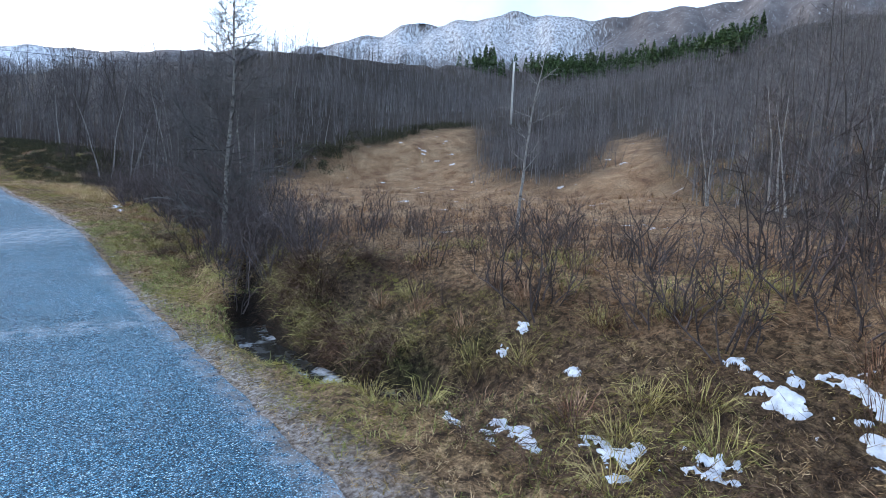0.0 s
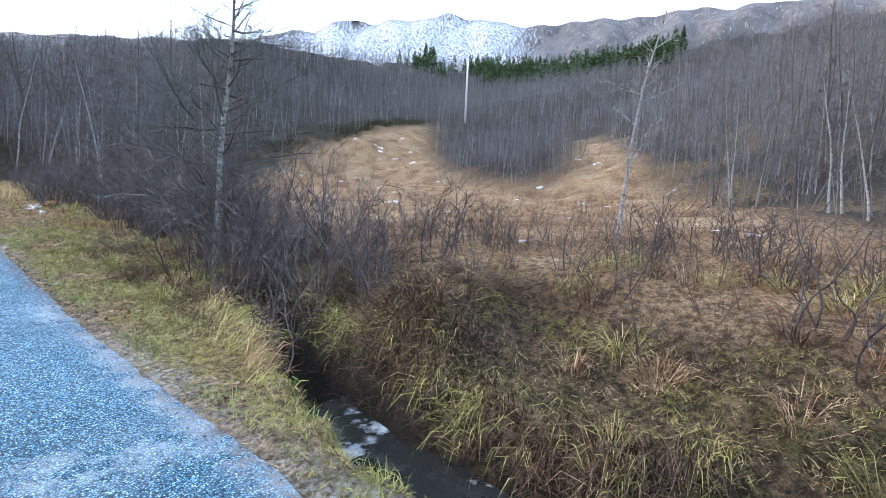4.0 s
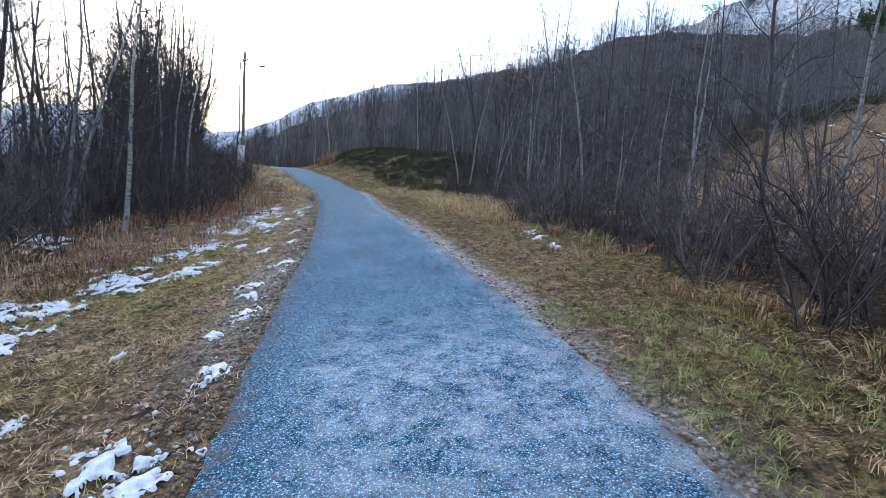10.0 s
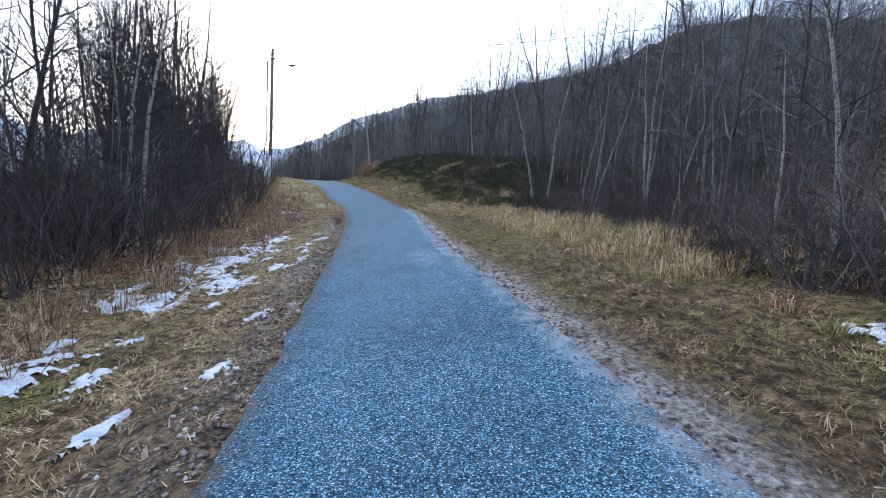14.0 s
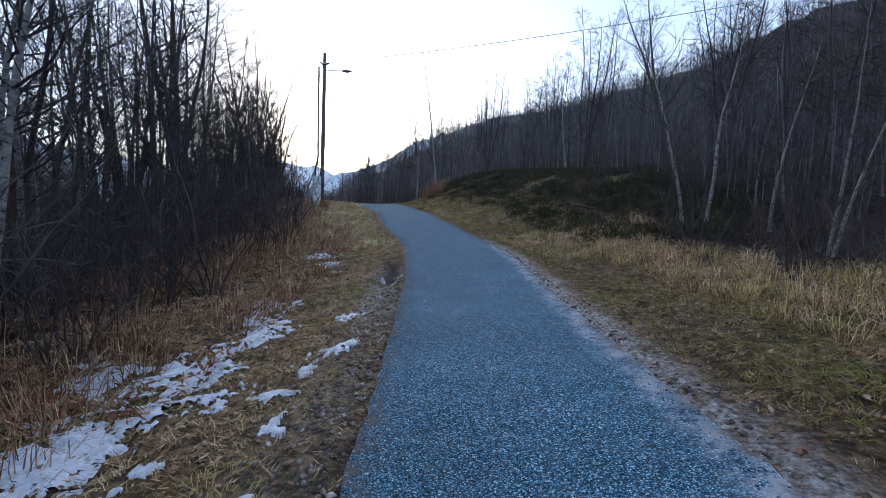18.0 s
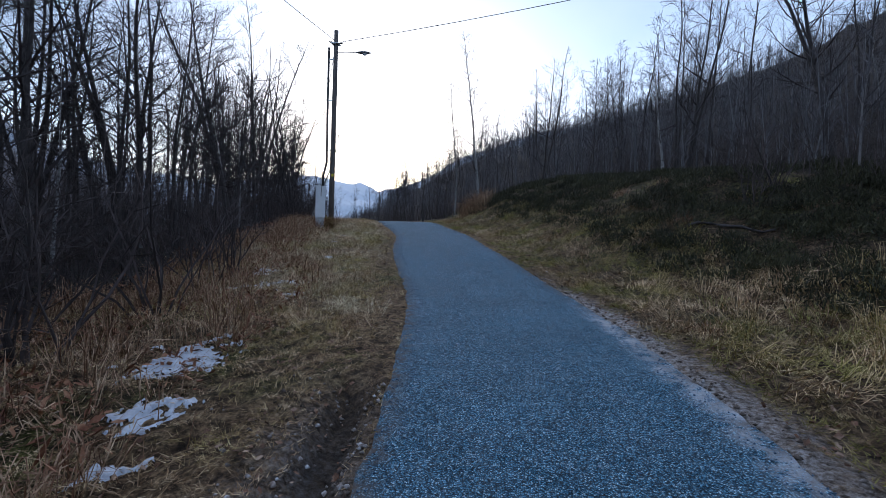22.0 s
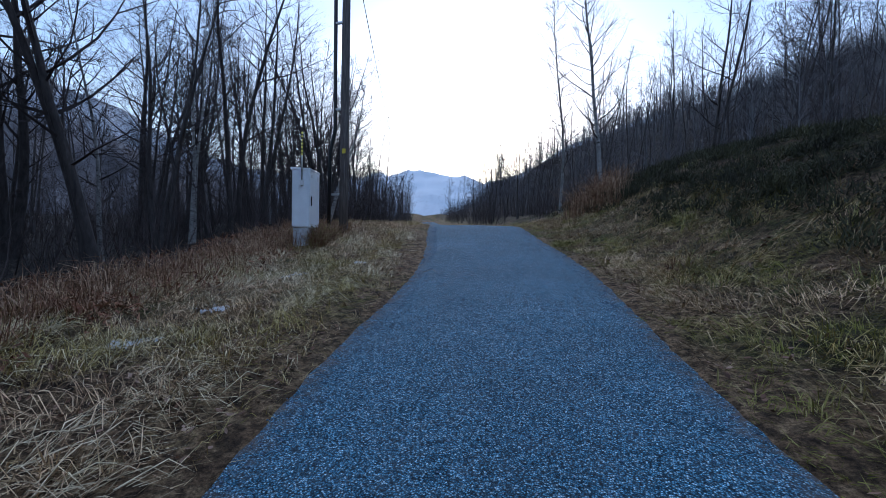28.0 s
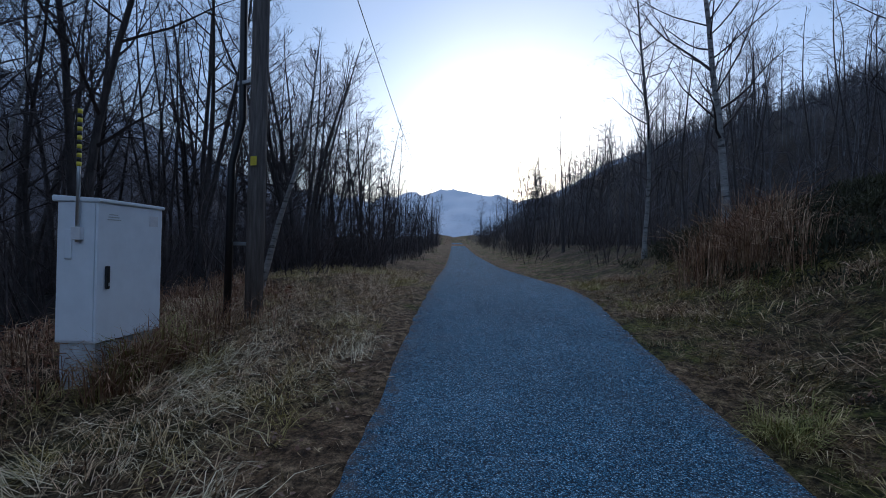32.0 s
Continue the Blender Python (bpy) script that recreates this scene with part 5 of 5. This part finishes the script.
# ---- loose stones ----
def stones():
    rs = np.random.RandomState(71)
    n = 13000
    y = rs.uniform(0.5, 52, n)
    s = rs.random(n)
    s = np.where(rs.random(n) < 0.45, s, np.where(rs.random(n) < 0.5, 1 - 0.09 * rs.random(n), 0.09 * rs.random(n)))
    x = edge_l(y) + (edge_r(y) - edge_l(y)) * s
    r = rs.uniform(0.004, 0.011, n)
    z = ground(x, y, False) + 0.012 * 4 * s * (1 - s) + 0.006
    unit = np.array(((1, 0, 0), (0, 1, 0), (-1, 0, 0), (0, -1, 0), (0, 0, 0.8), (0, 0, -0.8)))
    co = unit[None] * rs.uniform(0.6, 1.3, (n, 6, 1)) * r[:, None, None] + np.stack((x, y, z), -1)[:, None]
    f = np.array(((0, 1, 4), (1, 2, 4), (2, 3, 4), (3, 0, 4), (1, 0, 5), (2, 1, 5), (3, 2, 5), (0, 3, 5)))
    faces = (np.arange(n) * 6)[:, None, None] + f
    m = blade_mat("loose_gravel", [(0.0, (0.03, 0.055, 0.095)), (0.6, (0.12, 0.20, 0.31)), (1.0, (0.48, 0.58, 0.70))], (0.2, 0.26, 0.34), 0.3)
    tagged(new("loose_gravel", fast_mesh("loose_gravel", co.reshape(-1, 3), faces.reshape(-1, 3), m)), "loose blue-grey gravel along the path", "gravel", kind="stuff")

def clods():
    rs = np.random.RandomState(72)
    n = 5200
    y = rs.uniform(7, 34, n)
    v = 0.02 + np.abs(rs.normal(0, 0.36, n))
    x = edge_l(y) - v
    m = 900
    y2 = rs.uniform(9, 40, m)
    x, y = np.concatenate((x, edge_r(y2) + 0.02 + np.abs(rs.normal(0, 0.12, m)))), np.concatenate((y, y2))
    n = len(x)
    r = rs.uniform(0.006, 0.026, n)
    unit = np.array(((1, 0, 0), (0, 1, 0), (-1, 0, 0), (0, -1, 0), (0, 0, 0.7), (0, 0, -0.7)))
    co = unit[None] * rs.uniform(0.5, 1.4, (n, 6, 1)) * r[:, None, None] + np.stack((x, y, ground(x, y) + 0.004), -1)[:, None]
    f = np.array(((0, 1, 4), (1, 2, 4), (2, 3, 4), (3, 0, 4), (1, 0, 5), (2, 1, 5), (3, 2, 5), (0, 3, 5)))
    m = blade_mat("frozen_soil_clods", [(0.0, (0.035, 0.027, 0.023)), (0.5, (0.16, 0.13, 0.11)), (0.8, (0.36, 0.32, 0.30)), (1.0, (0.66, 0.67, 0.71))], (0.10, 0.075, 0.06), 0.4)
    tagged(new("soil_clods", fast_mesh("soil_clods", co.reshape(-1, 3), ((np.arange(n) * 6)[:, None, None] + f).reshape(-1, 3), m)), "frozen crumbs of soil and silt beside the path", "soil", kind="stuff")

stones()
clods()

# ---- stream ----
def stream():
    m, n, k, geo, noise_tex, ramp, mix, maths, bump = nodes_of("stream_water", 0.08)
    ice = ramp(noise_tex(2.2, 8), [(0.56, 0.0), (0.64, 1.0)])
    k.new(mix(ice, (0.02, 0.022, 0.022), (0.45, 0.50, 0.56)), n["Principled BSDF"].inputs["Base Color"])
    k.new(ramp(noise_tex(3.0, 8), [(0.5, 0.06), (0.6, 0.35)]), n["Principled BSDF"].inputs["Roughness"])
    bump(noise_tex(14, 4), 0.15, 0.01)
    ys = np.arange(2.3, 6.6, 0.12)
    s = np.linspace(-1, 1, 9)
    Y, S = np.meshgrid(ys, s, indexing="ij")
    X = stream_x(Y) + S * (0.36 + 0.05 * waves(Y, Y * 0, 0.8, 51))
    Z = -1.29 + 0.012 * (Y - 4)
    me = fast_mesh("stream", np.stack((X, Y, Z), -1).reshape(-1, 3), grid_faces(*X.shape), m, 4, True)
    tagged(new("stream", me), "narrow half-frozen stream in a dark ditch", "stream", kind="structure")

stream()

# ---- snow ----
def snow_patch(x, y, w, seed):
    r = np.random.RandomState(seed)
    n = 26 if w < 0.45 else 46
    s = np.linspace(-0.75, 0.75, n) * w
    U, V = np.meshgrid(s, s)
    a, flat = r.normal(1.6, 0.45), r.uniform(1.3, 2.0)
    f = 0.40 - 0.9 * np.hypot(U, V * flat) / w + 0.2 * waves(U, V, 0.45 * w, seed) + 0.3 * waves(x + U, y + V, 0.3, 91) + 0.2 * waves(x + U, y + V, 0.13, 92) + 0.1 * waves(x + U, y + V, 0.06, 93)
    X, Y = x + U * math.cos(a) - V * math.sin(a), y + U * math.sin(a) + V * math.cos(a)
    Z = ground(X, Y) + np.clip(f * 0.22, -0.04, 0.02) + 0.004 * waves(U, V, 0.07, seed + 3)
    faces = grid_faces(n, n)
    keep = (f.ravel()[faces] > -0.12).all(1)
    if keep.sum() < 4:
        return
    used, inv = np.unique(faces[keep].ravel(), return_inverse=True)
    co = np.stack((X, Y, Z), -1).reshape(-1, 3)[used]
    ob = new("snow_patch", fast_mesh("snow_patch", co, inv.reshape(-1, 4), M_SNOW, 4, True))
    tagged(ob, "thin broken patch of old granular snow on matted grass", "snow", "snow patches")

for i, (x, y, w) in enumerate(SNOW):
    snow_patch(x, y, w, 600 + i)

# ---- fallen branches ----
def fallen_branch(a, b, girth, seed, label):
    """A crooked stick lying on the ground from a to b, with short side stubs."""
    r = random.Random(seed)
    pts = []
    for i in range(9):
        x, y = (a[k] + (b[k] - a[k]) * i / 8 + r.uniform(-0.02, 0.02) for k in (0, 1))
        pts.append(Vector((x, y, gz(x, y) + 0.02 + girth * 0.8)))
    base = pts[0].copy()
    pts = [p - base for p in pts]
    top = tagged(new("fallen_branch"), label, "branch")
    top.matrix_basis = Matrix.Translation(base)
    new("stem", mesh_of("stem", *tubes([(pts, [girth * (1 - 0.06 * i) for i in range(9)], 7)]), M_BARK, shade=True)).parent = top
    for i in (3, 5, 6):
        d = aside(r, (pts[i + 1] - pts[i]).normalized(), 0.8, 0.3)
        q = [pts[i] + d * (0.06 * j) for j in range(3)]
        new("stub", mesh_of("stub", *tubes([(q, [girth * 0.45, girth * 0.35, girth * 0.2], 5)]), M_BARK, shade=True)).parent = top

fallen_branch((-1.98, 11.3), (-1.22, 11.41), 0.016, 81, "dark broken stick lying across the edge of the path")
fallen_branch((0.8, 40.5), (1.9, 39.5), 0.035, 82, "fallen dark branch lying on the heather bank")

# ---- cabinet, pole, wires ----
def plain(name, colour, rough=0.5, metal=0.0, spread_=0.12, scale=12):
    c = Vector(colour)
    m = mat(name, [(0.3, tuple(c * (1 - spread_))), (0.7, tuple(c * (1 + spread_)))], scale, rough=rough, bump=0.06, bump_scale=90)
    m.node_tree.nodes["Principled BSDF"].inputs["Metallic"].default_value = metal
    return m

M_CAB = plain("light_grey_enamel", (0.83, 0.88, 0.93), 0.45, spread_=0.05, scale=5)
M_BASE = plain("grey_concrete", (0.58, 0.61, 0.64), 0.9, spread_=0.25)
M_BLACK = plain("black_plastic", (0.015, 0.015, 0.017), 0.4)
M_STEEL = plain("galvanised_steel", (0.55, 0.57, 0.58), 0.4, 0.9)
M_YELLOW = plain("yellow_reflector", (0.70, 0.58, 0.05), 0.5)
M_POLE = mat("weathered_timber", [(0.3, (0.07, 0.06, 0.055)), (0.6, (0.17, 0.15, 0.14)), (0.8, (0.26, 0.24, 0.22))], 5, stretch=(6, 6, 0.5), bump=0.5, bump_scale=25)
M_LABEL = plain("white_label", (0.75, 0.76, 0.78), 0.5)
M_LAMP = plain("grey_lamp_housing", (0.18, 0.19, 0.20), 0.45)

def box(x0, y0, z0, x1, y1, z1, bevel=0.0):
    bm = bmesh.new()
    bmesh.ops.create_cube(bm, size=1, matrix=Matrix.Translation(((x0 + x1) / 2, (y0 + y1) / 2, (z0 + z1) / 2)) @ Matrix.Diagonal((x1 - x0, y1 - y0, z1 - z0, 1)))
    if bevel:
        bmesh.ops.bevel(bm, geom=bm.edges[:], offset=bevel, segments=2, affect="EDGES", profile=0.6)
    return bm

def tube_bm(pts, radii, n=10, caps=True):
    vs, fs = tubes([([Vector(p) for p in pts], radii, n)])
    bm = bmesh.new()
    v = [bm.verts.new(p) for p in vs]
    for f in fs:
        bm.faces.new([v[i] for i in f])
    if caps:
        bm.faces.new(v[:n][::-1])
        bm.faces.new(v[-n:])
    for f in bm.faces:
        f.smooth = len(f.verts) == 4
    return bm

def cabinet():
    top = tagged(new("utility_cabinet"), "pale grey roadside utility cabinet with striped snow stake", "cabinet")
    top.matrix_basis = pose(-10.22, 47.67, 2.64, 0, 0, 114.1)
    w, d, h = 0.83, 0.385, 1.25
    body = part("body", box(0.012, 0.022, 0, w - 0.012, d - 0.012, h - 0.03, 0.008), M_CAB, top)
    part("side_panel", box(-0.003, 0.03, 0.02, 0.0125, d - 0.03, h - 0.05, 0.004), M_CAB, body)
    door = part("door", box(0.0, 0.0, 0.004, w, 0.024, h - 0.045, 0.007), M_CAB, top)
    part("handle", box(0.085, -0.022, 0.46, 0.125, 0.001, 0.66, 0.01), M_BLACK, door, "black recessed swing handle")
    part("lock", box(0.098, -0.03, 0.485, 0.113, -0.02, 0.515, 0.003), M_STEEL, door)
    part("label", box(0.64, -0.003, 1.03, 0.76, 0.001, 1.13), M_LABEL, door, "white information label")
    for i in range(3):
        part("grille_mark", box(0.10 + 0.01 * i, -0.002, 1.06 + 0.022 * i, 0.26 - 0.02 * i, 0.001, 1.068 + 0.022 * i), M_STEEL, door, "worn scribbled marking")
    for z in (0.2, 0.62, 1.02):
        part("hinge", tube_bm([(w + 0.006, 0.012, z), (w + 0.006, 0.012, z + 0.07)], [0.008, 0.008], 8), M_STEEL, top)
    roof = bmesh.new()
    o = 0.02
    pts = [(-o, -o, h - 0.045), (w + o, -o, h - 0.045), (w + o, d + o, h - 0.045), (-o, d + o, h - 0.045), (-o, -o, h - 0.012), (w + o, -o, h - 0.012), (w + o, d + o, h + 0.01), (-o, d + o, h + 0.01)]
    v = [roof.verts.new(p) for p in pts]
    for f in ((3, 2, 1, 0), (4, 5, 6, 7), (0, 1, 5, 4), (1, 2, 6, 5), (2, 3, 7, 6), (3, 0, 4, 7)):
        roof.faces.new([v[i] for i in f])
    bmesh.ops.bevel(roof, geom=roof.edges[:], offset=0.008, segments=2, affect="EDGES")
    part("lid", roof, M_CAB, top)
    part("plinth", box(0.04, 0.035, -0.5, w - 0.04, d - 0.035, 0.0, 0.006), M_BASE, top, "pale grey plinth set in the ground")
    stake = part("snow_stake", tube_bm([(-0.028, 0.16, 0.86), (-0.028, 0.16, 1.98)], [0.016, 0.014], 12), M_STEEL, top, "galvanised stake with black and yellow stripes")
    for i in range(13):
        z = 1.50 + 0.037 * i
        part("stripe", tube_bm([(-0.028, 0.16, z), (-0.028, 0.16, z + 0.0372)], [0.0178, 0.0178], 12), M_YELLOW if i % 2 == 0 else M_BLACK, stake, "yellow stripe" if i % 2 == 0 else "black stripe")
    part("bracket", box(-0.05, 0.12, 0.88, -0.002, 0.20, 0.99, 0.006), M_LABEL, top, "white mounting bracket")
    part("bracket", box(-0.016, 0.22, 0.72, -0.002, 0.28, 0.97, 0.004), M_CAB, top)

cabinet()

PX, PY, PZ, PH = -10.98, 49.98, 2.3, 11.0

def street_pole(x, y, z0, z1, arm=True, turn=0.0, girth=0.12):
    top = tagged(new("utility_pole"), "weathered timber pole with street lamp and overhead wires" if arm else "pale bare timber pole standing alone in the heath", "pole")
    top.matrix_basis = pose(x, y, z0)
    h = z1 - z0
    mast = part("mast", tube_bm([(0, 0, -0.4), (0, 0, h * 0.3), (0, 0, h * 0.7), (0, 0, h)], [girth, girth * 0.95, girth * 0.85, girth * 0.75], 16), M_POLE if arm else M_PALEPOLE, top)
    if arm:
        c, s = math.cos(turn), math.sin(turn)
        part("lamp_arm", tube_bm([(0.08 * c, 0.08 * s, h - 0.93), (0.5 * c, 0.5 * s, h - 0.88), (1.0 * c, 1.0 * s, h - 0.84)], [0.024, 0.022, 0.022], 8), M_STEEL, top, "thin steel lamp arm")
        head = bmesh.new()
        bmesh.ops.create_uvsphere(head, u_segments=16, v_segments=8, radius=1, matrix=pose(1.22 * c, 1.22 * s, h - 0.83, 0, -4, math.degrees(turn)) @ Matrix.Diagonal((0.32, 0.12, 0.065, 1)))
        lamp = part("lamp_head", head, M_LAMP, top, "flat grey street lamp head")
        part("lens", tube_bm([(1.25 * c, 1.25 * s, h - 0.93), (1.25 * c, 1.25 * s, h - 0.885)], [0.07, 0.1], 12), M_LABEL, lamp)
        for dz, a in ((0.55, 0.4), (0.55, 3.4), (0.68, 2.2)):
            part("insulator", tube_bm([(0.09 * math.cos(a), 0.09 * math.sin(a), h - dz), (0.2 * math.cos(a), 0.2 * math.sin(a), h - dz + 0.03), (0.3 * math.cos(a), 0.3 * math.sin(a), h - dz + 0.05)], [0.02, 0.04, 0.025], 8), M_BLACK, top)
        part("bracket", box(-0.16, -0.16, h - 0.62, 0.16, 0.16, h - 0.56, 0.01), M_STEEL, top)
    return top

M_PALEPOLE = mat("pale_bare_timber", [(0.3, (0.45, 0.44, 0.42)), (0.7, (0.66, 0.65, 0.62))], 4, stretch=(6, 6, 0.5))
pole = street_pole(PX, PY, PZ, PH, True, 0.38)
part("cable_pipe", tube_bm([(-0.30, -0.05, PH - PZ - 0.75), (-0.28, -0.05, 4.5), (-0.25, -0.05, 2.9), (-0.36, -0.12, 2.3), (-0.38, -0.12, -0.2)], [0.05, 0.05, 0.05, 0.05, 0.05], 10), M_BLACK, pole, "dark cable pipe running down the pole")
for z in (1.2, 3.4, 5.6, 7.4):
    part("clamp", box(-0.33, -0.09, z, 0.02, -0.02, z + 0.05, 0.006), M_STEEL, pole)
part("sign", box(0.02, -0.135, 2.27, 0.12, -0.118, 2.39, 0.002), M_YELLOW, pole, "small yellow warning plate")
street_pole(-50.8, 128.5, float(path_z(128.5)) - 0.1, 13.9, True, 0.38)
street_pole(50.4, 42.5, gz(50.4, 42.5) - 0.1, 21.4, False, girth=0.15)

def wire(a, b, sag, label):
    a, b = Vector(a), Vector(b)
    pts = [a.lerp(b, t / 24) - Vector((0, 0, sag * 4 * (t / 24) * (1 - t / 24))) for t in range(25)]
    vs, fs = tubes([(pts, [0.014] * 25, 5)])
    tagged(new("overhead_wire", mesh_of("overhead_wire", vs, fs, M_BLACK)), label, "wire", "overhead wires")

wire((PX, PY, PH - 0.5), (-50.8, 128.5, 13.4), 1.3, "black overhead wire sagging along the path")
wire((PX + 0.3, PY, PH - 0.5), (50.4, 42.5, 21.2), 1.9, "black overhead wire crossing to the slope")
wire((PX, PY - 0.2, PH - 0.5), (-15.5, -6, 11.2), 0.8, "black overhead wire above the woods")
